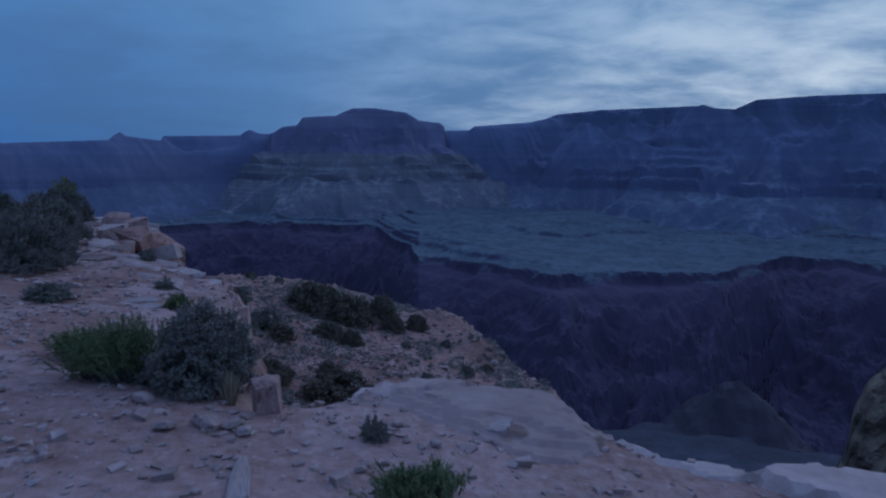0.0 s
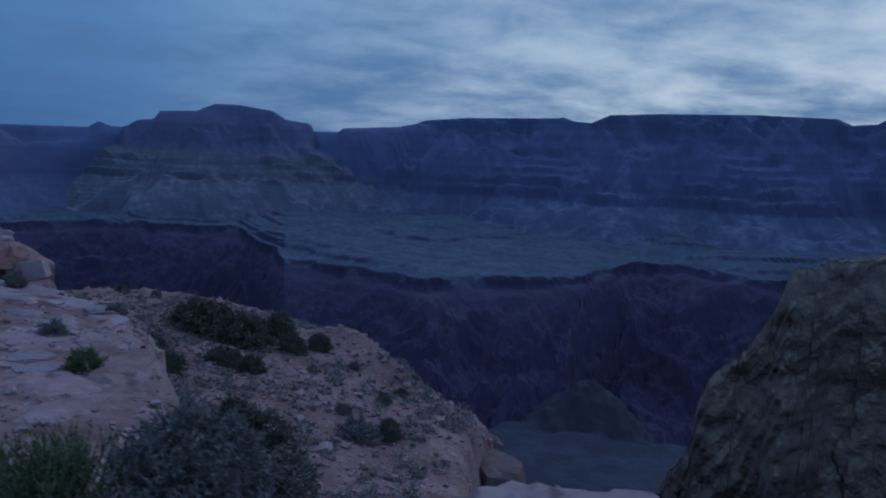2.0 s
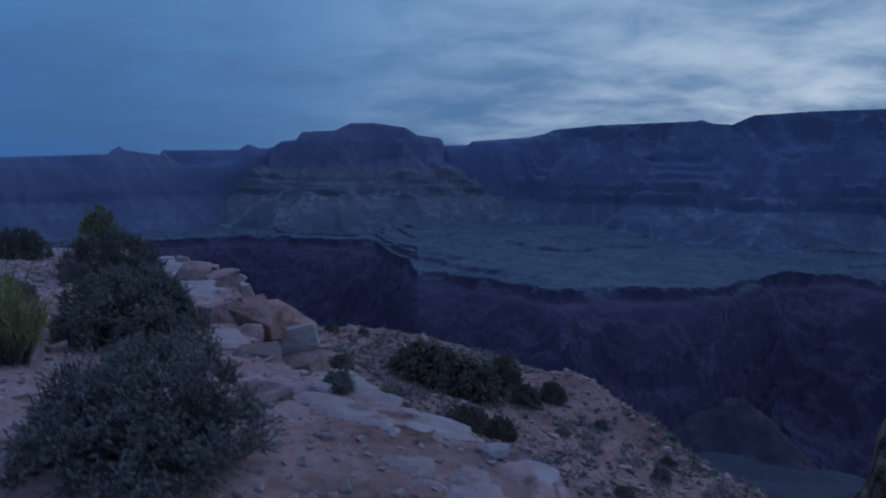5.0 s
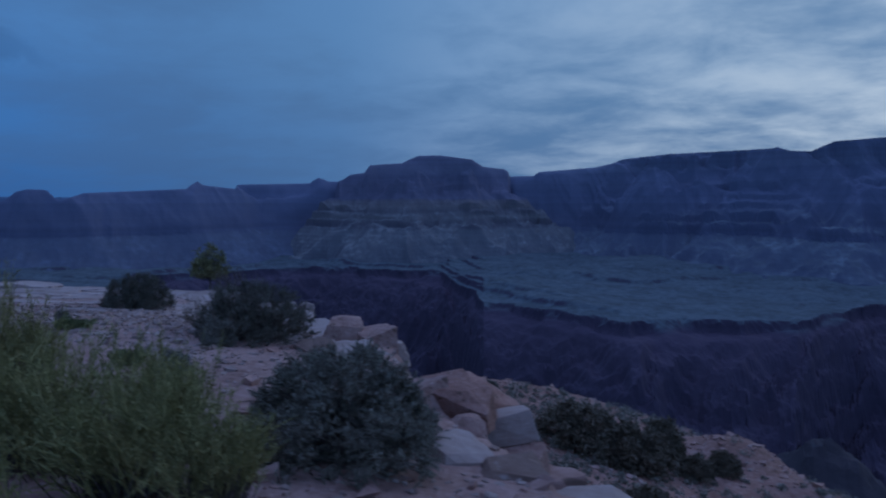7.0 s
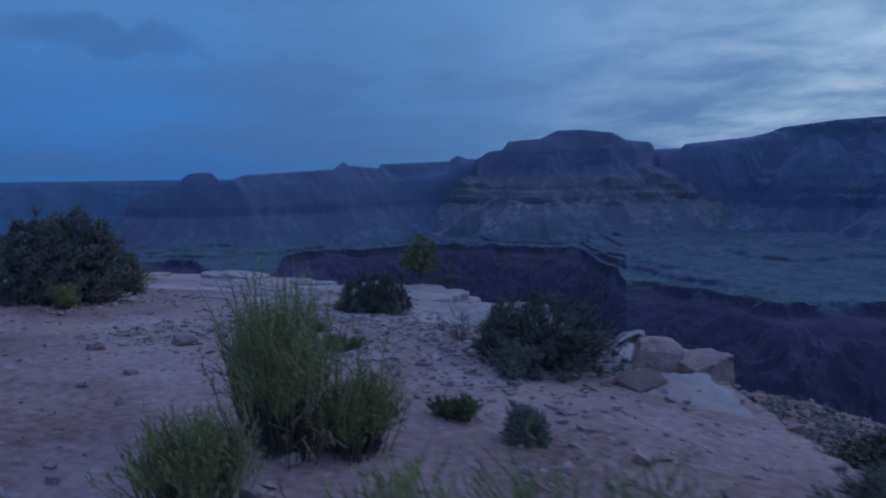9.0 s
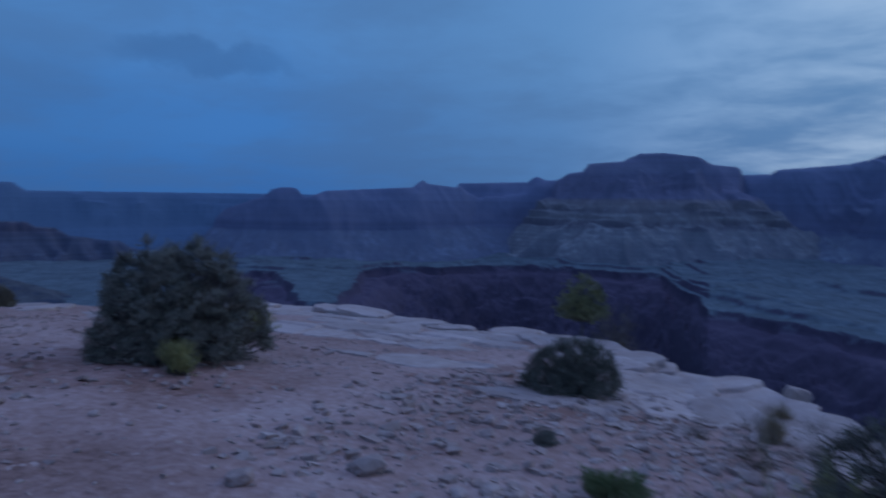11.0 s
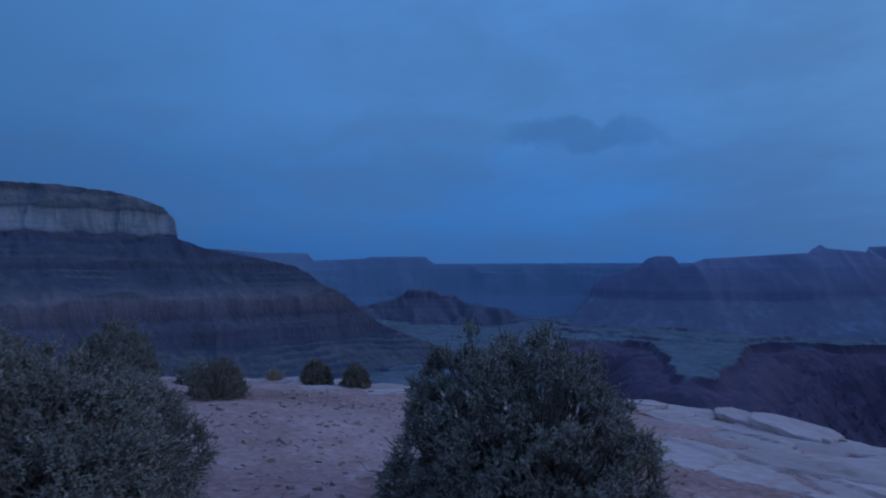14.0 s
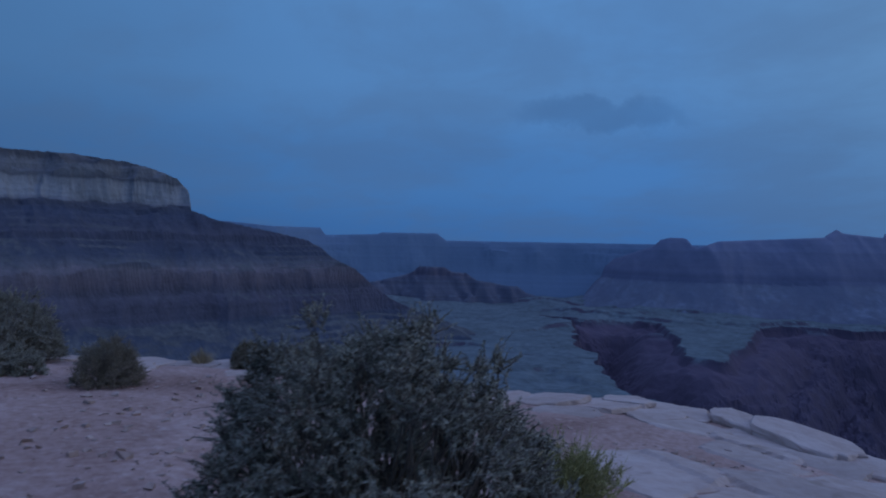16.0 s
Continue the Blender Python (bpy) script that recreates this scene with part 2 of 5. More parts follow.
# darker, bluer scrub tone paints the ridge's shaded, hazy lower half
RIDGEROCK = strata_material("ridge_rock", HAZED_BEDS, (-640, 300), warp=30.0, scale=0.006, flat=(0.142, 0.166, 0.224), flat_from=0.60, streak=0.0, thinness=0.3, scrub_top=-20.0, soft_edge=0.24)
BUTTEROCK = strata_material("butte_rock", HAZED_BUTTE_BEDS, (-640, 300), (0.226, 0.236, 0.250), flat_from=0.58, warp=24.0, streak=0.15, thinness=0.2, scrub_top=40.0, soft_edge=0.26)
MESAROCK = strata_material("mesa_rock", HAZED_MESA_BEDS, (-640, 300), (0.098, 0.104, 0.118), flat_from=0.72, warp=44.0, scale=0.011, streak=0.6, bump_dist=12.0, thinness=0.35, scrub_top=120.0, soft_edge=0.08)
# low butte beds and scrub, with the blue of distance haze mixed in
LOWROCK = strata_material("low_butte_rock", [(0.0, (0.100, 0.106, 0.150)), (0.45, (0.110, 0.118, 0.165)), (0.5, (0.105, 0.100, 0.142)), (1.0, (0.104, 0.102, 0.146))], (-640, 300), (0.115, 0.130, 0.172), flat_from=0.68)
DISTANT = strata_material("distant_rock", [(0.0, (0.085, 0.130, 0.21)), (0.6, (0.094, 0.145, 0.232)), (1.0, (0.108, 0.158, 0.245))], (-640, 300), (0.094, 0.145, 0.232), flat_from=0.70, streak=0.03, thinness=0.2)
# distance haze, put in as blue base colours above and a faint blue emission
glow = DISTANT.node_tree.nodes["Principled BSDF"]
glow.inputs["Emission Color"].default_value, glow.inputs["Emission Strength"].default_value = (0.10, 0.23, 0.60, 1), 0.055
CRAG = strata_material("crag_rock", [(0.0, (0.132, 0.086, 0.066)), (0.30, (0.196, 0.138, 0.106)), (0.42, (0.123, 0.077, 0.057)), (0.55, (0.209, 0.153, 0.118)), (0.68, (0.132, 0.085, 0.062)), (0.82, (0.226, 0.169, 0.131)), (1.0, (0.182, 0.134, 0.101))], (-130, 0), (0.209, 0.169, 0.119), warp=60.0, scale=0.16, bump_dist=0.4, flat_from=0.48, streak=0.2, soft_edge=0.1)


# ---- the lie of the land ----
def vnoise(x, y, seed=0):
    """Smooth value noise in -1..1 on numpy arrays."""
    xi, yi = np.floor(x).astype(np.int64), np.floor(y).astype(np.int64)
    fx, fy = x - xi, y - yi
    fx, fy = fx * fx * fx * (fx * (fx * 6 - 15) + 10), fy * fy * fy * (fy * (fy * 6 - 15) + 10)

    def h(i, j):
        v = (i * 374761393 + j * 668265263 + seed * 1442695041) & 0x7FFFFFFF
        v = ((v ^ (v >> 13)) * 1274126177) & 0x7FFFFFFF
        v = ((v ^ (v >> 16)) * 668265263) & 0x7FFFFFFF
        return (v ^ (v >> 15)) % 65536 / 32767.5 - 1

    a, b, c, d = h(xi, yi), h(xi + 1, yi), h(xi, yi + 1), h(xi + 1, yi + 1)
    return (a * (1 - fx) + b * fx) * (1 - fy) + (c * (1 - fx) + d * fx) * fy


def fbm(x, y, octaves=5, seed=0, gain=0.5):
    total, amp, norm = 0.0, 1.0, 0.0
    for k in range(octaves):
        total = total + amp * vnoise(x * 2.03 ** k + 17.3 * k, y * 2.03 ** k - 9.1 * k, seed + k)
        norm, amp = norm + amp, amp * gain
    return total / norm


def ridged(x, y, octaves=4, seed=0):
    total, amp, norm = 0.0, 1.0, 0.0
    for k in range(octaves):
        total = total + amp * (1 - np.abs(vnoise(x * 2.07 ** k + 5.7 * k, y * 2.07 ** k + 3.3 * k, seed + k)) * 2)
        norm, amp = norm + amp, amp * 0.5
    return total / norm


def signed_distance(x, y, outline):
    """Metres from the outline, positive inside."""
    best = np.full(x.shape, 1e9)
    inside = np.zeros(x.shape, bool)
    for (ax, ay), (bx, by) in zip(outline, outline[1:] + outline[:1]):
        ex, ey = bx - ax, by - ay
        u = np.clip(((x - ax) * ex + (y - ay) * ey) / (ex * ex + ey * ey), 0, 1)
        best = np.minimum(best, np.hypot(x - ax - u * ex, y - ay - u * ey))
        cross = (ay > y) != (by > y)
        inside ^= cross & (x < ex * (y - ay) / (ey if ey else 1e-9) + ax)
    return np.where(inside, best, -best)


# the rim of the point that the path crosses, and of the bench below it
RIM = [(14, -30), (12, -8), (7.5, 0.8), (4.2, 3.3), (2.5, 3.95), (1.25, 3.75), (0.9, 4.75), (0.1, 4.75), (-0.5, 4.45), (-0.6, 3.95), (-1.0, 3.85), (-1.3, 4.5), (-1.8, 5.6), (-2.0, 5.97), (-2.24, 6.7), (-2.5, 7.9), (-3.3, 8.75), (-4.4, 9.65), (-4.95, 10.6), (-5.3, 11.6), (-5.8, 13.0), (-6.5, 15.1), (-8.0, 17.3), (-8.7, 18.9), (-10.4, 20.2), (-12.2, 22.3), (-14.4, 21.9), (-16.1, 22.5), (-17.6, 23.3), (-19.3, 22.6), (-21.1, 19.3), (-22.5, 18.5), (-23.4, 17.0), (-24.6, 15.0), (-27.5, 12.5), (-34, 9), (-48, -2), (-50, -40)]
BENCH = [(1.2, 6), (1.3, 10), (1.6, 12.6), (1.95, 13.8), (2.7, 15.1), (2.75, 16.2), (2.2, 17.4), (1.85, 18.6), (0.95, 20.4), (0.65, 22.5), (-1.3, 23.2), (-3.5, 23.0), (-5.2, 22.0), (-6.3, 20.7), (-7.5, 18.5), (-7.5, 15), (-4, 9), (-1, 4.5), (2.2, 3.6)]


def point_top(x, y):
    xc, yc = np.clip(x, -34, 8), np.clip(y, -6, 26)
    dip = np.clip((yc - 14.9) / 3.2, 0, 1) * np.clip((-6.9 - xc) / 1.2, 0, 1) * np.clip((xc + 21.5) / 1.5, 0, 1)
    dip = dip * (1 - 0.75 * np.exp(-((xc + 10.9) / 1.1) ** 2))
    return 0.0510 - 0.13 * dip - 0.1245 * xc - 0.0335 * yc - 0.00373 * xc * xc - 0.00035 * xc * yc - 0.00165 * yc * yc


def ground_height(x, y):
    x, y = np.asarray(x, float), np.asarray(y, float)
    wx, wy = x + 0.24 * fbm(x * 0.9, y * 0.9, 4, 11), y + 0.24 * fbm(x * 0.9, y * 0.9, 4, 23)
    du, db = signed_distance(wx, wy, RIM), signed_distance(wx, wy, BENCH)
    rough = 0.05 * fbm(x * 0.5, y * 0.5, 3, 3) + 0.022 * fbm(x * 2.2, y * 2.2, 4, 7)
    ledge = np.floor(-du * 2.2 + 0.8 * fbm(x, y, 2, 5)) / 2.2
    top = point_top(x, y) + rough - np.where(du < 0, 2.0 * -du + 2.4 * np.maximum(ledge, 0), 0)
    low = -2.71 - 0.25 * x - 0.05 * y + 2.2 * rough + 0.16 * fbm(x * 0.35, y * 0.35, 3, 31)
    low = low + 0.55 * np.exp(-((x - 0.05) ** 2 + (y - 20.3) ** 2) / 0.9) + 0.35 * np.exp(-((x - 0.9) ** 2 + (y - 18.6) ** 2) / 0.7)
    ledge = np.floor(-db * 1.2 + 0.8 * fbm(x * 0.7, y * 0.7, 2, 9)) / 1.2
    low = low - np.where(db < 0, 2.6 * -db + 3.2 * np.maximum(ledge, 0), 0)
    return np.maximum(np.maximum(top, low), -46 + 2 * fbm(x * 0.1, y * 0.1, 3, 2))


def gz(x, y):
    return float(ground_height(np.array([x]), np.array([y]))[0])


def grid_mesh(name, X, Y, Z, mat, smooth=True):
    """A mesh over a grid of places."""
    rows, cols = X.shape
    verts = np.stack([X, Y, Z], -1).reshape(-1, 3)
    i = np.arange(rows * cols).reshape(rows, cols)
    faces = np.stack([i[:-1, :-1], i[:-1, 1:], i[1:, 1:], i[1:, :-1]], -1).reshape(-1, 4)
    me = bpy.data.meshes.new(name)
    me.vertices.add(len(verts))
    me.vertices.foreach_set("co", verts.ravel())
    me.loops.add(faces.size)
    me.loops.foreach_set("vertex_index", faces.ravel().astype(np.int32))
    me.polygons.add(len(faces))
    me.polygons.foreach_set("loop_start", np.arange(0, faces.size, 4, dtype=np.int32))
    me.update(calc_edges=True)
    me.polygons.foreach_set("use_smooth", np.full(len(faces), smooth))
    me.materials.append(mat)
    me.validate()
    return new(name, me)


gx, gy = np.meshgrid(np.arange(-40, 14, 0.13), np.arange(-14, 34, 0.13))
ground = grid_mesh("ground", gx, gy, ground_height(gx, gy), SOIL)
# redder, darker earth on the lower bench and the broken faces
ground.data.materials.append(BENCHSOIL)
gd = signed_distance(gx, gy, RIM)[:-1, :-1] + 0.2 * fbm(gx * 1.5, gy * 1.5, 3, 77)[:-1, :-1]
red = np.zeros(gd.shape, bool)
for px, py, rx, ry in ((-4.1, 6.3, 1.5, 1.0), (-3.7, 7.6, 1.1, 1.1), (-2.6, 4.9, 0.8, 0.9), (-14.9, 14.3, 1.5, 0.9), (-15.2, 11.5, 1.6, 1.1), (-7.6, 8.0, 1.0, 0.8), (-11.2, 16.0, 1.2, 0.8)):
    red |= (np.hypot((gx - px) / rx, (gy - py) / ry) + 0.55 * fbm(gx * 1.1, gy * 1.1, 4, 79))[:-1, :-1] + 0.25 * fbm(gx * 6, gy * 6, 2, 80)[:-1, :-1] < 0.9
ground.data.polygons.foreach_set("material_index", ((gd < -0.25) | red).astype(np.int32).ravel())
tagged(ground, "stony pinkish soil of a canyon rim point", "ground", kind="structure")


# ---- the canyon ----
def polar(az, r, origin=(0.0, 0.0)):
    a = np.radians(az)
    return origin[0] - r * np.sin(a), origin[1] + r * np.cos(a)


# distance of the inner gorge's far and near edge by bearing
GORGE_AZ = [-70, -40, -33, -27, -22, -10, 2.0, 3.2, 5.5, 14, 20, 25, 30, 34, 37, 40, 42.5, 44, 46, 120]
GORGE_FAR = [2500, 2600, 2600, 2750, 2180, 1990, 2440, 2720, 3400, 3720, 3850, 3600, 3420, 3430, 3440, 3440, 3450, 3480, 3550, 3700]
GORGE_NEAR = [1000, 900, 880, 880, 890, 860, 860, 880, 900, 900, 950, 1050, 1200, 1430, 1640, 1850, 2150, 2750, 3700, 3900]


def canyon_height(X, Y):
    r, az = np.hypot(X, Y), np.degrees(np.arctan2(-X, Y))
    calm = np.clip((r - 950) / 900, 0.12, 1)
    z = -336 + calm * (11 * fbm(X / 520, Y / 520, 4, 40) + 7 * ridged(X / 260, Y / 260, 3, 44))
    far, near = np.interp(az, GORGE_AZ, GORGE_FAR) + 60, np.interp(az + np.clip((az - 16) / 12, 0, 1) * (3.2 * fbm(X / 420, Y / 420, 3, 52) + 1.0), GORGE_AZ, GORGE_NEAR)
    # low cliffs step the platform up towards the walls
    for k, back in enumerate((90, 260, 430, 680, 950, 1300)):
        line = far + back + 330 * fbm(X / 520, Y / 520, 4, 140 + k)
        tall = 21 * np.clip(0.40 + 1.8 * fbm(X / 600, Y / 600, 3, 150 + k), 0, 1)
        z = z + calm * tall * (0.5 + 0.5 * np.tanh((r - line) / 17))
    z = z - calm * 18
    # and break the open platform in the west into low scarps
    west = np.clip((az - 33) / 4, 0, 1)
    for k, at in enumerate((1350, 1750, 2150, 2600, 3050)):
        line = r - at - 420 * fbm(X / 480, Y / 480, 4, 180 + k)
        z = z + west * 24 * np.clip(0.4 + 1.6 * fbm(X / 500, Y / 500, 3, 190 + k), 0, 1) * (0.5 + 0.5 * np.tanh(line / 17)) * np.exp(-np.clip(line, 0, None) / 260)
    z = z - calm * 26 * np.clip(ridged(X / 620 + 0.3 * fbm(X / 200, Y / 200, 2, 6), Y / 620, 3, 160) - 0.62, 0, 1)
    # lower down the gorge follows a smoother line
    dense = np.arange(-75, 125, 0.5)
    bell = np.exp(-0.5 * (np.arange(-12, 12.5, 0.5) / 4.5) ** 2)
    mild = np.convolve(np.pad(np.interp(dense, GORGE_AZ, GORGE_FAR), 24, mode="edge"), bell / bell.sum(), mode="valid")
    mild = np.interp(az, dense, mild)
    wr = r + 150 * ridged(X / 480, Y / 480, 4, 50) - 70 + 45 * fbm(X / 120, Y / 120, 4, 53)
    broken = np.clip((az - 14) / 16, 0, 1)
    # a promontory of the platform juts into the gorge in the west
    island = 34 * fbm(X / 160, Y / 160, 3, 63) - signed_distance(X, Y, [tuple(float(v) for v in polar(a, q)) for a, q in ((29.5, 3600), (30.5, 2950), (32.3, 2450), (34.6, 2520), (35.6, 3000), (37, 3600))])
    nr = r + 25 * fbm(X / 140, Y / 140, 3, 54) + broken * (120 * ridged(X / 300, Y / 300, 3, 56) + 70 * fbm(X / 130, Y / 130, 4, 57) - 40)
    first = np.minimum(far - wr, nr - near)
    first = np.minimum(first, island)
    # spurs and side gullies run slantwise down the gorge walls
    deep = np.clip(first, 0, 700)
    along = np.radians(az) * 1700 + 0.55 * first + 120 * fbm(X / 500, Y / 500, 2, 4)
    big = ridged(along / 330, first / 900, 2, 58)
    small = ridged((along - 0.8 * first) / 140, first / 420, 3, 59)
    wr = wr + deep * (0.26 * big + 0.22 * small - 0.10)
    inside = np.minimum(np.minimum(far - wr, nr - near), island)
    cut = np.where(inside > 0, (30 + 34 * fbm(X / 170, Y / 170, 3, 81)) * np.clip(inside / 26, 0, 1) + 0.12 * np.clip(inside, 0, 90) + 0.56 * np.clip(np.minimum(inside, mild - wr + 160) - 90, 0, None), 0)
    body = np.clip((inside - 40) / 200, 0, 1)
    z = z + body * (46 * ridged(along / 300, first / 700, 2, 71) + 44 * ridged((along - 1.2 * first) / 150, first / 260, 4, 75) + 22 * ridged(X / 60 + first / 90, Y / 60, 3, 76) - 50)
    z = z - np.minimum(cut, 300 + 20 * fbm(X / 150, Y / 150, 3, 33))
    # a dark pyramid of rock in the gorge mouth
    px, py = polar(-24.0, 985.0)
    qx, qy = np.abs(0.8 * (X - px) + 0.6 * (Y - py)), np.abs(-0.6 * (X - px) + 0.8 * (Y - py))
    z = np.maximum(z, -290 - 0.85 * (qx + qy) + 0.25 * np.minimum(qx, qy) + 14 * ridged(X / 45, Y / 45, 3, 61))
    # the slope under the point
    slope = -44 - 0.55 * (r - 45) + 14 * ridged(X / 60, Y / 60, 4, 65)
    return np.maximum(z, np.where(r < 800, slope, -900))


azs = np.concatenate([np.arange(-180, -62, 2.0), np.arange(-62, 106, 0.14), np.arange(106, 181, 2.0)])
rs = np.concatenate([np.geomspace(28, 700, 44)[:-1], np.linspace(700, 1100, 26)[:-1], np.linspace(1100, 4300, 290), np.linspace(4320, 4850, 14)])
A, R = np.meshgrid(azs, rs)
PX, PY = polar(A, R)
PZ = canyon_height(PX, PY)
split = int(np.searchsorted(rs, 1075))
# darker near copy of the platform colours, without the haze lift
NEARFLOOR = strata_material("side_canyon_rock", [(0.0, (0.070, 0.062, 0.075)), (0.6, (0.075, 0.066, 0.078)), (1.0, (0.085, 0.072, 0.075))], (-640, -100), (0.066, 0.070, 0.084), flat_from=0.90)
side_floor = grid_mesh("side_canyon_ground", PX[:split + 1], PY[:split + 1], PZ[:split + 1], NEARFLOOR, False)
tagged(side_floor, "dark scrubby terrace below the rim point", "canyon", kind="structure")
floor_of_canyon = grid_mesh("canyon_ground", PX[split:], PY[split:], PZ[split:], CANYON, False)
tagged(floor_of_canyon, "dark scrubby canyon platform cut by a deep rocky gorge", "canyon", kind="structure")

# how the beds of each landform step back: height, metres behind its foot
WALL_STEPS = [(-420, -90), (-345, 0), (-260, 130), (-170, 280), (-110, 292), (-100, 325), (-45, 335), (-30, 385), (0, 392), (15, 440), (40, 446), (60, 500), (90, 506), (110, 560), (190, 640), (200, 648), (260, 660), (275, 700), (340, 712), (440, 730)]
RIDGE_STEPS = [(-420, -90), (-345, 0), (-280, 130), (-170, 300), (-110, 330), (-60, 390), (0, 450), (60, 530), (120, 620), (440, 800)]
BUTTE_STEPS = [(-420, -80), (-345, 0), (-250, 110), (-175, 215), (-140, 270), (-95, 282), (-88, 300), (-50, 306), (-40, 330), (10, 340), (22, 375), (70, 440), (75, 455), (110, 462), (120, 485), (180, 545), (185, 560), (230, 568), (240, 590), (300, 640), (330, 645), (440, 660)]
MESA_STEPS = [(-420, -60), (-345, 0), (-300, 120), (-255, 225), (-245, 240), (-190, 268), (-165, 305), (-150, 316), (-70, 328), (-55, 362), (0, 450), (5, 465), (30, 470), (45, 500), (75, 550), (80, 565), (98, 570), (108, 600), (126, 635), (200, 647), (208, 672), (236, 686), (244, 702), (276, 712), (284, 740), (330, 755), (440, 770)]
WALL_BANDS = (("apron", -172), ("red_cliff", -30), ("ledge_slope", 195), ("cap_rock", 1000))
BUTTE_BANDS = (("apron", -142), ("red_cliff", 15), ("ledge_slope", 235), ("cap_rock", 1000))
MESA_BANDS = (("apron", -252), ("red_cliff", -60), ("ledge_slope", 125), ("pale_cliff", 204), ("cap_rock", 1000))


def landform(name, outline, skyline, mat, label, category, r_range, origin=(0.0, 0.0), step=0.1, r_step=9.0, steps=WALL_STEPS, bands=WALL_BANDS, spread=1.0, warp=1.0, seed=0, eye=1.6, crest=4500.0, lift=22.0, relief=1.0, smooth=False, ledge=23.0, tread=0.14, spurs=60.0, crumble=1.0, jag=0.018, ribs=0.0, crown=(-400, 400)):
    """A stepped landform rising inside an outline of (bearing, distance) corners and levelled off at its skyline of (bearing, elevation angle)."""
    corners = [tuple(float(v) for v in polar(a, r)) for a, r in outline]
    azs = np.arange(min(a for a, _ in outline) - 0.5, max(a for a, _ in outline) + 0.5, step)
    rs = np.arange(r_range[0], r_range[1], r_step)
    A, R = np.meshgrid(azs, rs)
    X, Y = polar(A, R)
    d = signed_distance(X, Y, corners)
    # spurs, alcoves and gullies
    wx, wy = X + 60 * fbm(X / 300, Y / 300, 2, seed + 1), Y + 60 * fbm(X / 300, Y / 300, 2, seed + 2)
    d = d + warp * (260 * fbm(wx / 640, wy / 640, 3, seed + 3) + 150 * ridged(wx / 460, wy / 460, 3, seed + 4) - 60) + relief * (26 * ridged(wx / 170, wy / 170, 2, seed + 5) + 24 * fbm(wx / 90, wy / 90, 3, seed + 10) + 9 * fbm(wx / 40, wy / 40, 2, seed + 6) - 10)
    # sharp spurs and chutes down the aprons, dying out higher up
    d = d + ribs * np.clip((d / spread - 560) / 60, 0, 1) * (ridged(wx / 120, wy / 120, 2, seed + 15) - 0.3)
    foot = 1 - np.clip(d / (spread * 480), 0, 1)
    d = d + spurs * foot * (ridged(wx / 260, wy / 260, 2, seed + 12) - 0.35)
    Z = np.interp(d, [spread * b for _, b in steps], [z for z, _ in steps])
    # here and there the cliffs crumble into even slopes
    even = np.interp(d, [spread * steps[k][1] for k in (0, 1, 3, len(steps) // 2, -1)], [steps[k][0] for k in (0, 1, 3, len(steps) // 2, -1)])
    Z = Z + np.clip(0.42 + 1.7 * fbm(X / 210 + Z / 160, Y / 210, 3, seed + 14), 0, 0.9) * (even - Z) * crumble
    Z = Z + 5 * fbm(X / 60, Y / 60, 3, seed + 7) + lift * fbm(X / 520, Y / 520, 3, seed + 8)
    # thin beds: treads and risers
    bed = Z / ledge + 0.9 * fbm(X / 300, Y / 300, 3, seed + 11)
    part_up = bed - np.floor(bed)
    tread = tread * np.clip(0.5 + 1.6 * fbm(X / 260, Y / 260, 3, seed + 13), 0, 1.6)
    Z = Z + tread * ledge * (np.clip((part_up - 0.5) / 0.3, 0, 1) - part_up)
    Z = np.where(d < 0, np.minimum(Z, -338 + 1.5 * d), Z)
    X, Y = X + origin[0], Y + origin[1]
    el = np.interp(azs, [a for a, _ in skyline], [e for _, e in skyline]) + jag * fbm(azs * 3.1, azs * 0 + 0.3, 3, seed)
    cone = eye + R * np.tan(np.radians(el))[None, :]
    # the far side stands as high as the skyline
    k = np.clip((R - crest + 60 * fbm(X / 240, Y / 240, 3, seed + 9)) / 240, 0, 1)
    k = k * np.clip(np.minimum(A - crown[0], crown[1] - A) / 1.2, 0, 1)
    Z = np.minimum(Z + np.maximum(cone - Z, 0) * k * k * (3 - 2 * k), cone)
    rows, cols = Z.shape
    verts = np.stack([X, Y, Z], -1).reshape(-1, 3)
    n = np.arange(rows * cols).reshape(rows, cols)
    quads = np.stack([n[:-1, :-1], n[:-1, 1:], n[1:, 1:], n[1:, :-1]], -1).reshape(-1, 4)
    high = verts[quads, 2].max(1)
    quads = quads[high > -350]
    mean = verts[quads, 2].mean(1)
    thing = new(name)
    low = -1000
    for part_name, level in bands:
        mine = quads[(mean > low) & (mean <= level)]
        low = level
        if len(mine) < 20:
            continue
        used, flat = np.unique(mine, return_inverse=True)
        piece = new(part_name, quad_mesh(part_name, verts[used], flat.reshape(-1, 4), mat, smooth))
        piece.parent = thing
    return tagged(thing, label, category, kind="structure" if name == "backdrop" else "")


def quad_mesh(name, verts, faces, mat, smooth=False):
    me = bpy.data.meshes.new(name)
    me.vertices.add(len(verts))
    me.vertices.foreach_set("co", np.ascontiguousarray(verts, dtype=np.float32).ravel())
    me.loops.add(faces.size)
    me.loops.foreach_set("vertex_index", faces.ravel().astype(np.int32))
    me.polygons.add(len(faces))
    k = faces.shape[1]
    me.polygons.foreach_set("loop_start", np.arange(0, faces.size, k, dtype=np.int32))
    me.update(calc_edges=True)
    me.polygons.foreach_set("use_smooth", np.full(len(faces), smooth))
    me.materials.append(mat)
    return me


WEST = (-11.7, 12.3)
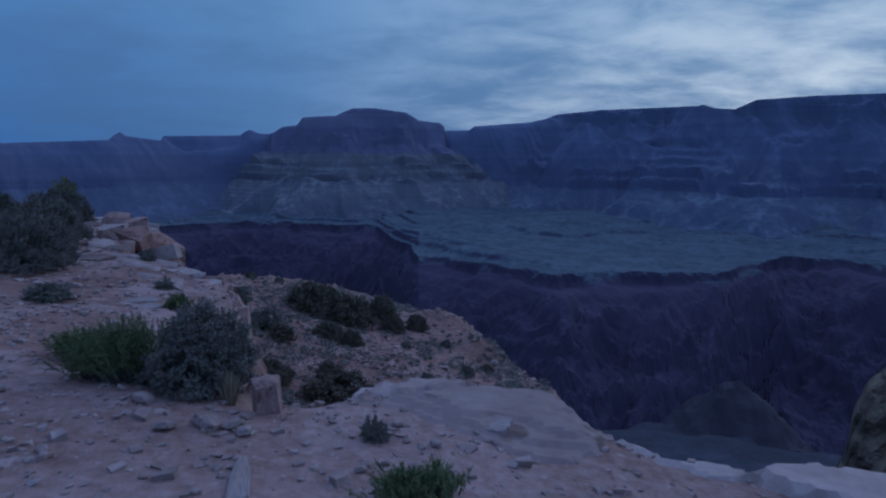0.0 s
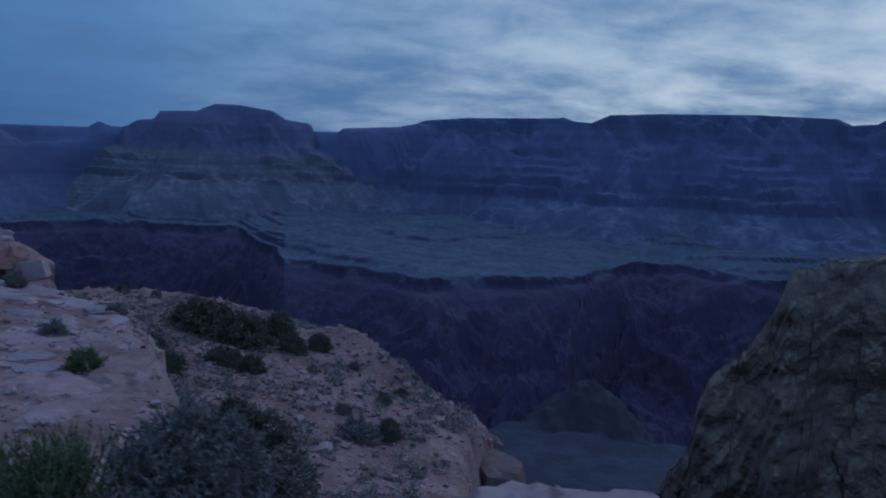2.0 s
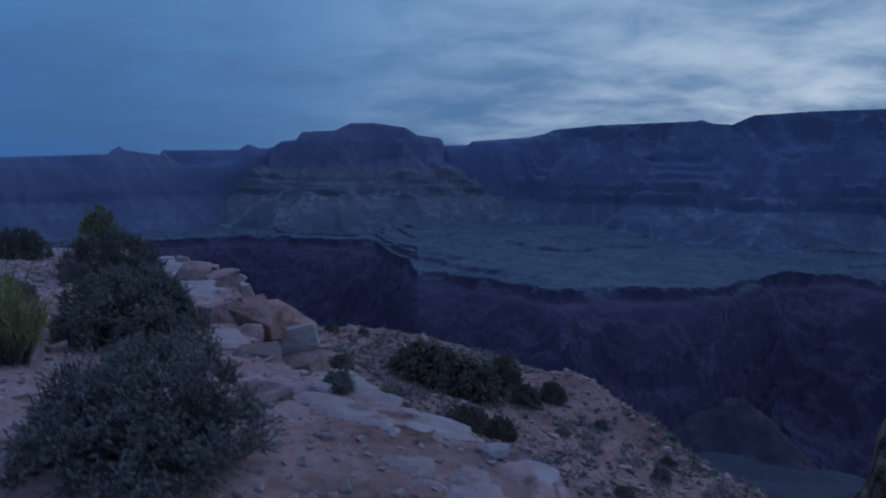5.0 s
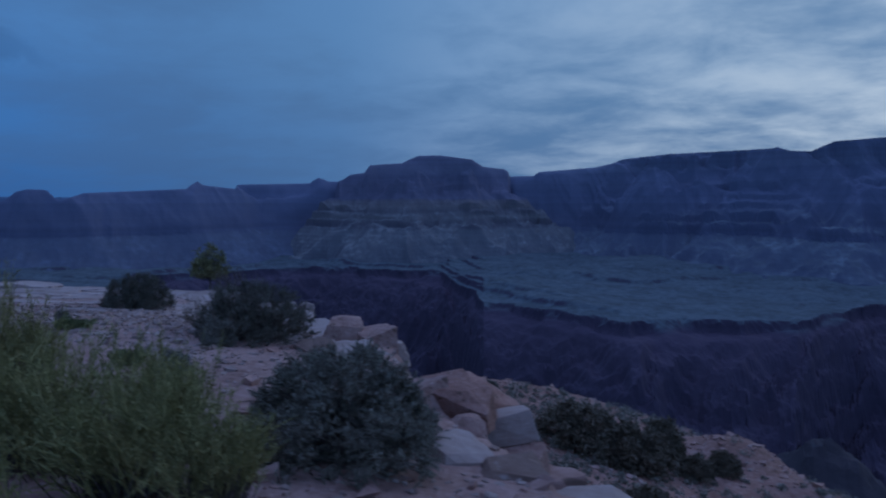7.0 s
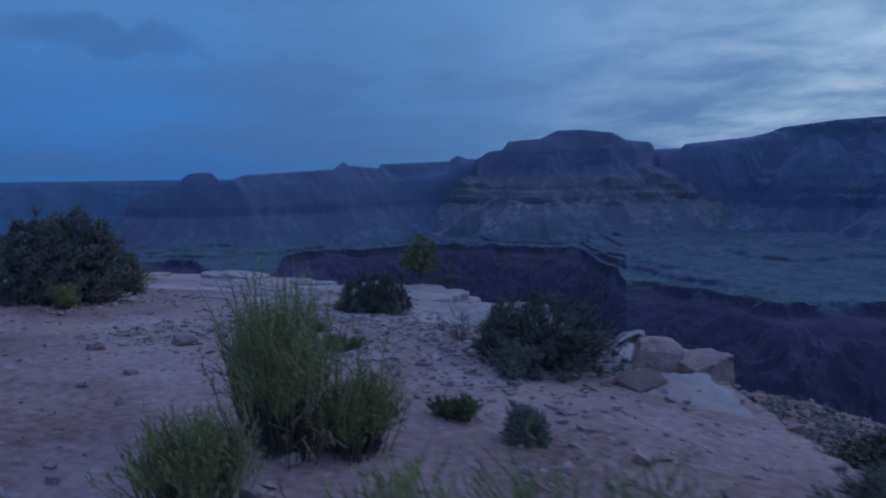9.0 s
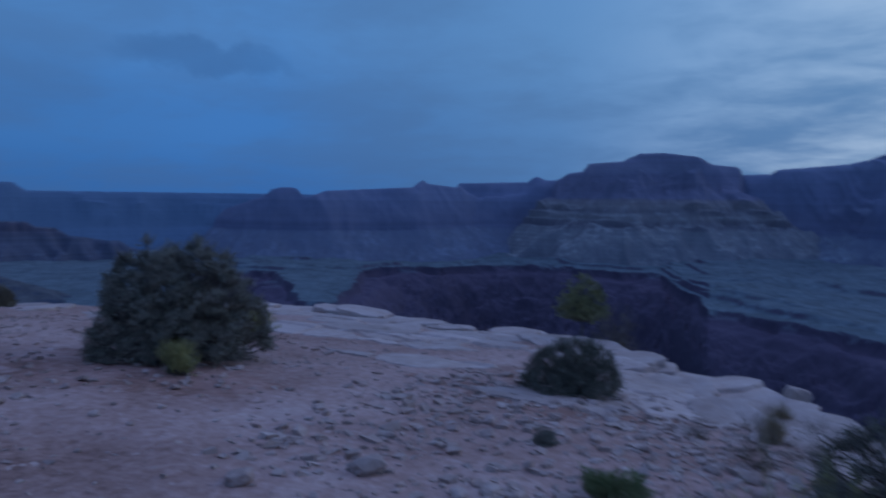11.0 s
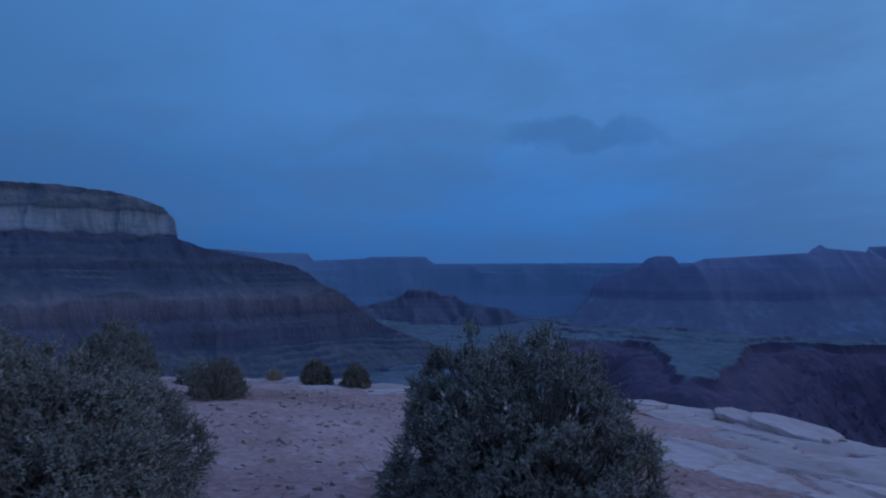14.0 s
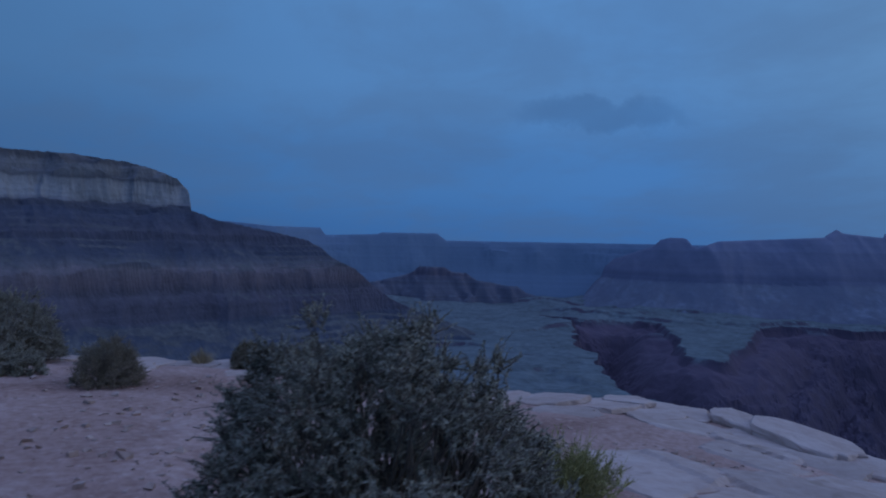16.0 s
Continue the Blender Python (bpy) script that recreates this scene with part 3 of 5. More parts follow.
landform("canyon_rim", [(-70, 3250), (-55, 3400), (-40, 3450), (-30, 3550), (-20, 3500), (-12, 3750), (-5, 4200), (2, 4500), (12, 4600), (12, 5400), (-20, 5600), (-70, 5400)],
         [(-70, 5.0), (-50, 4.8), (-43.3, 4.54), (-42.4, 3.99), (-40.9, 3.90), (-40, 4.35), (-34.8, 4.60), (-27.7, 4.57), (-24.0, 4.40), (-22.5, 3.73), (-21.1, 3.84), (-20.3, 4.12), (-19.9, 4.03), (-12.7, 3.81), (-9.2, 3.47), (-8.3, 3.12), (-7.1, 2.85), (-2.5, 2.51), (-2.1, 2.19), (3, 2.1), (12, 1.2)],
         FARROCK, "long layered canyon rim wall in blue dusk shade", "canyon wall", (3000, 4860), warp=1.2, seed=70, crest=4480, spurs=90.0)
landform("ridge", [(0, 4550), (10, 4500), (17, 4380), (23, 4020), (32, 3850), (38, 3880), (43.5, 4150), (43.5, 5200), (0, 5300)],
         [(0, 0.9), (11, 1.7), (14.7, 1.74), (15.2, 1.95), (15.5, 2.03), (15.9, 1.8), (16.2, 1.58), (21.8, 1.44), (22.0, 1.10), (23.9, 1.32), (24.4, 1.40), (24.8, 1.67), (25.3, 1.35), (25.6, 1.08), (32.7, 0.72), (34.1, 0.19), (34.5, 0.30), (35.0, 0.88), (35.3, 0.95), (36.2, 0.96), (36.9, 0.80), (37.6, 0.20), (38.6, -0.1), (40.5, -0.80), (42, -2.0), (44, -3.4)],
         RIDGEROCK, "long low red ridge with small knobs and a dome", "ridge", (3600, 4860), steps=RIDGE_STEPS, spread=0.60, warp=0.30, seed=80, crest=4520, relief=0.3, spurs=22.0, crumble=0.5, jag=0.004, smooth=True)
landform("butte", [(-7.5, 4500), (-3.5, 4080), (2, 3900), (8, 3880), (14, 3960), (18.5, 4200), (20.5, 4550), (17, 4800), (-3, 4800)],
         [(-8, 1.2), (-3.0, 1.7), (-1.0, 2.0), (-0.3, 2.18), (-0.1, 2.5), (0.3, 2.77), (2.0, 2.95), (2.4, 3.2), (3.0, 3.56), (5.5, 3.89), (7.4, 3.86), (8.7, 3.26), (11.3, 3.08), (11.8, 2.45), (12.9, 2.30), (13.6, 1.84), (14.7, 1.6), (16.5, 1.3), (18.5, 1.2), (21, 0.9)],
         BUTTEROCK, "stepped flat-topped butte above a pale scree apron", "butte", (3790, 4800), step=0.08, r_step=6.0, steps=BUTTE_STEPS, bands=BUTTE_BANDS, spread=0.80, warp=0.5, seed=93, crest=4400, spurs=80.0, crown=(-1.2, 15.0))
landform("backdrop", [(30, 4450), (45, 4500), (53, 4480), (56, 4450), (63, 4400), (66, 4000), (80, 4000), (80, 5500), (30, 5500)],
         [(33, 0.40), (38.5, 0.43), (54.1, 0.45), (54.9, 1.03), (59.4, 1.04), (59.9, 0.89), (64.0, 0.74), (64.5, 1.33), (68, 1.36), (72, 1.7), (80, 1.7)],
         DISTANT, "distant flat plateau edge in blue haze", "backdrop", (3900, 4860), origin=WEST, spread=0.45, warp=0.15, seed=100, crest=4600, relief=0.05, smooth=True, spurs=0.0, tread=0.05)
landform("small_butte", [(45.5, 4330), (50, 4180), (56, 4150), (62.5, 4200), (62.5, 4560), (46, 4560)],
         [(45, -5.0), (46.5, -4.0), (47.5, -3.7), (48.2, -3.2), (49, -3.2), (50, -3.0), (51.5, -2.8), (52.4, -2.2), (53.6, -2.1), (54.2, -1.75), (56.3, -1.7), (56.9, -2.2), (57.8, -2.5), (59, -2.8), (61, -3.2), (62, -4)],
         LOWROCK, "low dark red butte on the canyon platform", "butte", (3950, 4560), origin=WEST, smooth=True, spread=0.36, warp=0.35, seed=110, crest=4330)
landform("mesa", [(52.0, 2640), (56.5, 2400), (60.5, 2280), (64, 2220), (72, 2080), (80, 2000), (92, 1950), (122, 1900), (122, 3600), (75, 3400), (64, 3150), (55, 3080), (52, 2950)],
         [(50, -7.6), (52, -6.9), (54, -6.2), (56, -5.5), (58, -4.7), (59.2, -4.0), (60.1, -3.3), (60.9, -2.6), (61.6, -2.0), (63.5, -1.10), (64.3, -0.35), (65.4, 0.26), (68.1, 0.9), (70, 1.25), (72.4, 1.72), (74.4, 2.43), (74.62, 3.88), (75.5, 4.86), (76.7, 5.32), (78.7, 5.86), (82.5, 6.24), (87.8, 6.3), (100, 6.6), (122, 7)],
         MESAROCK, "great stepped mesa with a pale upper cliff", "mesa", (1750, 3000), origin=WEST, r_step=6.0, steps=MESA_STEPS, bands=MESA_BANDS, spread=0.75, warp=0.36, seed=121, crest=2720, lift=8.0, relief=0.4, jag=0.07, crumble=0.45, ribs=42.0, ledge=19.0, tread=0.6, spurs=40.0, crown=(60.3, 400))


def crag():
    """The steep scrub-dotted spur across the side canyon: broken ledges, buttresses and crevices."""
    azs = np.arange(-78, -26.5, 0.07)
    el = np.interp(azs, [-78, -60, -50, -44, -41, -38.6, -37.7, -36.9, -36.3, -35, -33.5, -32.7, -31.9, -31.5, -30, -28.5, -26.5], [2, 0, -3.2, -5.2, -5.8, -6.2, -6.6, -8.8, -10.4, -12.6, -14.2, -15.2, -17.4, -20.5, -23, -26, -36])
    rt = np.interp(azs, [-78, -44, -38, -32, -26], [250, 215, 192, 184, 186])
    top = 1.5 + rt * np.tan(np.radians(el)) + 1.6 * fbm(azs * 1.3, azs * 0 + 1.7, 4, 211) + 0.8 * np.floor(2 * fbm(azs * 0.9, azs * 0 + 4.7, 2, 213))
    v = np.concatenate([np.linspace(0, 0.39, 40), np.linspace(0.3935, 1, 181)])[:, None]
    Z = -135 + (top[None, :] + 135) * v
    depth = top[None, :] - Z
    s = azs[None, :] * 3.3
    ledge = depth / 6.5 + 1.3 * fbm(s / 14, Z / 30, 4, 7)
    ledge = np.floor(ledge) + np.clip((ledge - np.floor(ledge)) * 3.0 - 2.0, 0, 1)
    R = rt[None, :] - 0.30 * depth - 1.7 * ledge
    soft = np.clip(depth / 1.2, 0.35, 1)
    crevice = np.clip(ridged(s / 11 + 0.4 * fbm(s / 6, Z / 9, 3, 215), Z / 60, 2, 217) - 0.55, 0, 1)
    R = R + soft * (7 * ridged(s / 30, Z / 50, 3, 201) + 3.0 * fbm(s / 9, Z / 7, 6, 203, 0.52) + 4 * crevice - 5)
    # the uneven top
    back = np.linspace(0.8, 24, 30)[:, None]
    roof = Z[-1][None] - np.interp(azs, [-40, -38], [0.1, 1.0])[None, :] * back + 1.6 * fbm(s / 6.0 + 0 * back, back / 6.0 + 0 * s, 3, 219, 0.5) * np.clip(back / 4, 0.2, 1)
    R = np.concatenate([R, R[-1][None] + back, (R[-1] + 30)[None]])
    Z = np.concatenate([Z, roof, np.full((1, len(azs)), -135.0)])
    X, Y = polar(azs[None, :], R)
    thing = new("crag")
    for name, lo, hi in (("lower_cliff", 0, 41), ("ledge_slope", 40, 157), ("upper_cliff", 156, 252)):
        piece = grid_mesh(name, X[lo:hi], Y[lo:hi], Z[lo:hi], CRAG, False)
        piece.parent = thing
    return tagged(thing, "steep brown rock spur dotted with dark scrub", "cliff"), X, Y, Z


crag_wall, CX, CY, CZ = crag()

# ---- plants ----
def leaf_material(name, dark, light, rough=0.75):
    m = bpy.data.materials.new(name)
    m.use_nodes = True
    t = m.node_tree
    shade = t.nodes["Principled BSDF"]
    vec = t.nodes.new("ShaderNodeTexCoord").outputs["Object"]
    patch = noise_node(t, vec, 4.0, 3, 0.6)
    rnd = t.nodes.new("ShaderNodeNewGeometry").outputs["Random Per Island"]
    value = math_node(t, "ADD", math_node(t, "MULTIPLY", patch, 0.6), math_node(t, "MULTIPLY", rnd, 0.4))
    t.links.new(ramp_node(t, value, [(0.25, dark), (0.75, light)]), shade.inputs["Base Color"])
    shade.inputs["Roughness"].default_value = rough
    shade.inputs["Specular IOR Level"].default_value = 0.2
    return m


SAGE = leaf_material("sage_leaves", (0.170, 0.160, 0.134), (0.362, 0.342, 0.290))
DEEPLEAF = leaf_material("deep_leaves", (0.126, 0.106, 0.079), (0.294, 0.250, 0.188))
DARKLEAF = leaf_material("dark_leaves", (0.106, 0.110, 0.086), (0.262, 0.262, 0.214))
GREYLEAF = leaf_material("grey_green_leaves", (0.155, 0.147, 0.117), (0.431, 0.405, 0.333))
BROOM = leaf_material("green_stems", (0.183, 0.169, 0.071), (0.454, 0.420, 0.183))
BRIGHT = leaf_material("bright_green_stems", (0.115, 0.140, 0.060), (0.225, 0.260, 0.130))
STRAW = leaf_material("dry_straw", (0.26, 0.20, 0.13), (0.42, 0.34, 0.23))
YELLOW = leaf_material("yellow_leaves", (0.20, 0.20, 0.09), (0.36, 0.34, 0.17))
BARK = leaf_material("grey_bark", (0.080, 0.064, 0.054), (0.200, 0.170, 0.148), 0.9)


def tubes(segs, r0, r1):
    """Three-sided tubes: segs is (n, 2, 3)."""
    a, b = segs[:, 0], segs[:, 1]
    d = b - a
    d = d / np.maximum(np.linalg.norm(d, axis=1, keepdims=True), 1e-6)
    ref = np.where(np.abs(d[:, 2:3]) < 0.9, np.array([[0, 0, 1.0]]), np.array([[1.0, 0, 0]]))
    u = np.cross(d, ref)
    u /= np.linalg.norm(u, axis=1, keepdims=True)
    w = np.cross(d, u)
    rings = []
    for base, r in ((a, r0), (b, r1)):
        for k in range(3):
            c, s = math.cos(k * 2.0944), math.sin(k * 2.0944)
            rings.append(base + r[:, None] * (c * u + s * w))
    verts = np.stack(rings, 1).reshape(-1, 3)
    n = np.arange(len(a))[:, None] * 6
    faces = np.concatenate([n + np.array([[k, (k + 1) % 3, 3 + (k + 1) % 3, 3 + k]]) for k in range(3)])
    return verts, faces


def unit(v):
    return v / np.maximum(np.linalg.norm(v, axis=-1, keepdims=True), 1e-9)


def leaves_at(rng, at, along, length, width, corners=4):
    """A small pointed blade at each place, of four corners or three."""
    n = len(at)
    d = unit(along + 0.9 * rng.normal(size=(n, 3)))
    side = unit(np.cross(d, rng.normal(size=(n, 3))))
    ln, wd = length * rng.uniform(0.6, 1.3, (n, 1)), width * rng.uniform(0.7, 1.3, (n, 1))
    if corners == 3:
        verts = np.stack([at - side * wd * 0.5, at + side * wd * 0.5, at + d * ln], 1).reshape(-1, 3)
        return verts, np.arange(n * 3).reshape(n, 3)
    mid = at + d * ln * 0.5
    verts = np.stack([at, mid + side * wd * 0.5, at + d * ln, mid - side * wd * 0.5], 1).reshape(-1, 3)
    return verts, np.arange(n * 4).reshape(n, 4)


def bush_meshes(w, h, seed, leaf, clumps=90, twigs=13, per=10, leaf_len=0.0, leaf_wid=0.0, bare=0.05, ragged=0.08):
    """Stems and foliage of a rounded desert bush w across and h high: leafy clumps at the ends of crooked stems."""
    leaf_len, leaf_wid = 0.75 * leaf_len or 0.015 + 0.003 * w, 0.9 * leaf_wid or 0.0050 + 0.0009 * w
    twigs, per = int(1.4 * twigs), int(1.7 * per)
    rng = np.random.default_rng(seed)
    # clump places spread evenly over a lumpy dome, a third of them deeper inside
    k = np.arange(clumps) + 0.5
    tilt = np.arccos(1 - 0.97 * k / clumps)
    az = k * 2.39996 + rng.normal(scale=0.25, size=clumps)
    lump = 1 + 0.13 * np.sin(2 * az + seed) * np.sin(tilt) + 0.10 * np.sin(5 * az + 2 * seed) * np.sin(tilt * 3)
    reach = lump * np.where(rng.uniform(size=clumps) < 0.42, rng.uniform(0.30, 0.75, clumps), np.minimum(rng.normal(0.80, 0.5 * ragged, clumps), 0.90))
    reach = np.minimum(reach, 0.93)
    mid = np.stack([np.cos(az) * np.sin(tilt) * w / 2, np.sin(az) * np.sin(tilt) * w / 2, np.cos(tilt) * h], 1) * reach[:, None]
    mid[:, 2] = np.maximum(mid[:, 2], 0.10 * h)
    size = 0.52 * (w + h) / math.sqrt(clumps) * rng.uniform(0.75, 1.3, clumps) + 0.01
    root = np.stack([np.cos(az), np.sin(az), 0 * az], 1) * (0.06 * w * rng.uniform(0, 1, clumps))[:, None]
    ts = np.linspace(0, 1, 6)
    sag = np.stack([0 * ts, 0 * ts, np.sin(ts * np.pi)], 1)
    line = root[:, None] + (mid - root)[:, None] * ts[None, :, None] - sag[None] * (0.05 * h)
    line[:, 1:-1] += rng.normal(scale=0.024 * w, size=(clumps, 4, 3))
    line[..., 2] = np.maximum(line[..., 2], 0.0)
    seg1 = np.stack([line[:, :-1], line[:, 1:]], 2).reshape(-1, 2, 3)
    rad1 = (0.0060 * max(w, 0.5)) * np.tile(np.linspace(1, 0.35, 6), (clumps, 1))
    # twigs fan outward from each clump's middle
    outward = unit(mid * np.array([1, 1, (w / (2 * h)) ** 1.0]))
    d = unit(outward[:, None] * 0.75 + np.array([0, 0, 0.30]) + 0.75 * rng.normal(size=(clumps, twigs, 3)))
    p = mid[:, None] - outward[:, None] * (0.35 * size)[:, None, None] + 0.28 * size[:, None, None] * rng.normal(size=(clumps, twigs, 3))
    q = p + d * size[:, None, None] * rng.uniform(0.55, 1.15, (clumps, twigs, 1))
    q[..., 2] = np.maximum(q[..., 2], 0.015)
    seg2 = np.stack([p, q], 2).reshape(-1, 2, 3)
    stems = [tubes(seg1, rad1[:, :-1].ravel(), rad1[:, 1:].ravel()), tubes(seg2, np.full(len(seg2), 0.0026 * max(w, 0.6)), np.full(len(seg2), 0.0013))]
    # a few bare crooked twigs stand out
    pick = rng.permutation(len(seg2))[: max(3, len(seg2) // 9)]
    out = unit(seg2[pick, 1] - seg2[pick, 0] + 0.02 * rng.normal(size=(len(pick), 3)))
    tip = seg2[pick, 1] + out * (0.03 * w) * rng.uniform(0.3, 1.1, (len(pick), 1))
    curl = tip + unit(out + 0.9 * rng.normal(size=(len(pick), 3))) * (0.022 * w) * rng.uniform(0.4, 1.2, (len(pick), 1))
    seg3 = np.concatenate([np.stack([seg2[pick, 1], tip], 1), np.stack([tip, curl], 1)])
    stems.append(tubes(seg3, np.full(len(seg3), 0.0022), np.full(len(seg3), 0.0009)))
    V, F, off = [], [], 0
    for v, f in stems:
        V.append(v)
        F.append(f + off)
        off += len(v)
    live = seg2[rng.uniform(size=len(seg2)) > bare]
    f = rng.uniform(0.15, 1.05, (len(live), per, 1))
    at = (live[:, 0:1] + (live[:, 1] - live[:, 0])[:, None] * f).reshape(-1, 3)
    al = np.repeat(unit(live[:, 1] - live[:, 0]), per, 0)
    lv, lf = leaves_at(rng, at, al * 0.6, leaf_len, leaf_wid, 3)
    return quad_mesh("branchwork", np.concatenate(V), np.concatenate(F), BARK), quad_mesh("foliage", lv, lf, leaf)


def broom_meshes(w, h, seed, leaf, stems=130, forks=5):
    """A loose clump of thin upright green stems in several sprigs, forking upward, on woody bases."""
    rng = np.random.default_rng(seed)
    stems = int(stems * 1.5)
    sprigs = max(4, stems // 28)
    sa, sr = rng.uniform(0, 2 * np.pi, sprigs), np.sqrt(rng.uniform(0, 1, sprigs))
    base = np.stack([np.cos(sa) * sr, np.sin(sa) * sr], 1) * 0.29 * w
    tall = 1.12 * h * rng.uniform(0.55, 1.0, sprigs) * (1 - 0.25 * sr ** 2)
    lean = base * 0.45 + rng.normal(scale=0.12 * w, size=(sprigs, 2))
    own = rng.integers(0, sprigs, stems)
    fan = rng.normal(size=(stems, 2))
    root = np.concatenate([base[own] + fan * 0.10 * w, np.zeros((stems, 1))], 1)
    lift = tall[own] * rng.uniform(0.55, 1.0, stems)
    out = np.concatenate([base[own] + lean[own] + fan * (0.23 * w) * rng.uniform(0.4, 1.2, (stems, 1)), lift[:, None]], 1)
    knee = root + (out - root) * rng.uniform(0.3, 0.55, (stems, 1)) + rng.normal(scale=0.022 * w, size=(stems, 3))
    knee[:, 2] = np.maximum(knee[:, 2], 0.08 * h)
    wood = np.stack([root, knee], 1)
    tops = [np.stack([knee, out], 1)]
    for _ in range(forks):
        f = rng.uniform(-0.2, 0.8, (stems, 1))
        p = knee + (out - knee) * f
        d = unit(unit(out - knee) + 0.55 * rng.normal(size=(stems, 3)) + np.array([0, 0, 0.2]))
        tops.append(np.stack([p, p + d * h * rng.uniform(0.08, 0.24, (stems, 1))], 1))
    top = np.concatenate(tops)
    v1, f1 = tubes(wood, np.full(stems, 0.0048), np.full(stems, 0.003))
    v2, f2 = tubes(top, np.full(len(top), 0.0028), np.full(len(top), 0.0011))
    # scale leaves and side shoots give the clump its body
    k = 9
    f = rng.uniform(0.1, 1.0, (len(top), k, 1))
    at = (top[:, 0:1] + (top[:, 1] - top[:, 0])[:, None] * f).reshape(-1, 3)
    al = np.repeat(unit(top[:, 1] - top[:, 0]), k, 0) * 1.5
    v3, f3 = leaves_at(rng, at, al, 0.024, 0.0050)
    return quad_mesh("branchwork", v1, f1, BARK), quad_mesh("foliage", np.concatenate([v2, v3]), np.concatenate([f2, f3 + len(v2)]), leaf)


def tuft_mesh(w, h, seed, mat, blades=260):
    rng = np.random.default_rng(seed)
    az, rr = rng.uniform(0, 2 * np.pi, blades), rng.uniform(0, 1, blades)
    a = np.stack([np.cos(az) * rr * 0.2 * w, np.sin(az) * rr * 0.2 * w, 0 * az], 1)
    b = np.stack([np.cos(az) * rr * 0.55 * w, np.sin(az) * rr * 0.55 * w, h * rng.uniform(0.5, 1, blades) * (1 - 0.4 * rr)], 1)
    m = a + (b - a) * 0.5 + np.array([0, 0, 0.08 * h])
    side = unit(np.cross(b - a, rng.normal(size=(blades, 3)))) * 0.004
    verts = np.stack([a - side, a + side, m + side, m - side, b], 1).reshape(-1, 3)
    n = np.arange(blades)[:, None] * 5
    quads = n + np.array([[0, 1, 2, 3]])
    tips = n + np.array([[3, 2, 4, 4]])
    me = bpy.data.meshes.new("tuft")
    me.from_pydata(verts.tolist(), [], quads.tolist() + tips[:, :3].tolist())
    me.materials.append(mat)
    return me


def plant(name, meshes, x, y, label, category="shrub", group="", turn=0.0, scale=(1, 1, 1), sink=0.02):
    """A plant of named parts, rooted in the ground at x, y."""
    thing = new(name)
    for me in meshes:
        part = new(me.name.split(".")[0], me)
        part.parent = thing
    thing.matrix_basis = Matrix.LocRotScale((x, y, gz(x, y) - sink), Euler((0, 0, radians(turn))), scale)
    return tagged(thing, label, category, group)


# bushes that stand alone beside the path
plant("shrub", bush_meshes(2.15, 1.56, 1, GREYLEAF, 560, 18, 12, ragged=0.07), -15.05, 15.2, "large dense grey-green desert bush with twisted bare twigs")
plant("shrub", bush_meshes(2.40, 1.24, 2, GREYLEAF, 440, 18, 12, ragged=0.06), -15.98, 12.3, "large rounded grey-green sagebrush beside the path")
plant("shrub", bush_meshes(1.60, 0.86, 12, GREYLEAF, 240, 16, 11, ragged=0.06), -17.2, 13.0, "low grey-green sagebrush behind a larger one")
plant("shrub", bush_meshes(1.85, 0.82, 3, DARKLEAF, 230, 14, 11), -7.98, 14.2, "low spreading dark bush at the canyon edge")
plant("shrub", bush_meshes(1.60, 0.72, 4, GREYLEAF, 260, 18, 13, ragged=0.05), -5.8, 9.95, "rounded grey sagebrush beside piled boulders")
plant("shrub", bush_meshes(1.42, 0.72, 5, SAGE, 230, 15, 12, ragged=0.05), -4.58, 7.4, "low grey-green sagebrush on stony soil")
plant("shrub", bush_meshes(0.74, 0.59, 6, SAGE, 210, 13, 10, ragged=0.06), -1.42, 4.0, "small grey sagebrush beside green broom stems")
plant("shrub", bush_meshes(1.16, 0.70, 7, DARKLEAF, 230, 16, 11, ragged=0.05), -10.87, 16.7, "compact dark rounded bush on rubble")
plant("shrub", bush_meshes(1.05, 0.64, 8, DEEPLEAF, 110, 14, 10), -21.1, 15.15, "round dark bush on open ground")
plant("shrub", bush_meshes(1.8, 1.10, 9, SAGE, 190, 14, 10, 0.034, 0.015), -23.7, 14.3, "pale grey-green bush near the edge")
plant("shrub", bush_meshes(1.7, 1.05, 10, SAGE, 180, 14, 10, 0.034, 0.015), -24.9, 12.6, "pale grey-green bush behind a larger one")
plant("shrub", bush_meshes(1.1, 0.9, 11, STRAW, 40, 10, 3, bare=0.6, ragged=0.4), -11.1, 21.0, "bare twiggy dry bush at the rim")
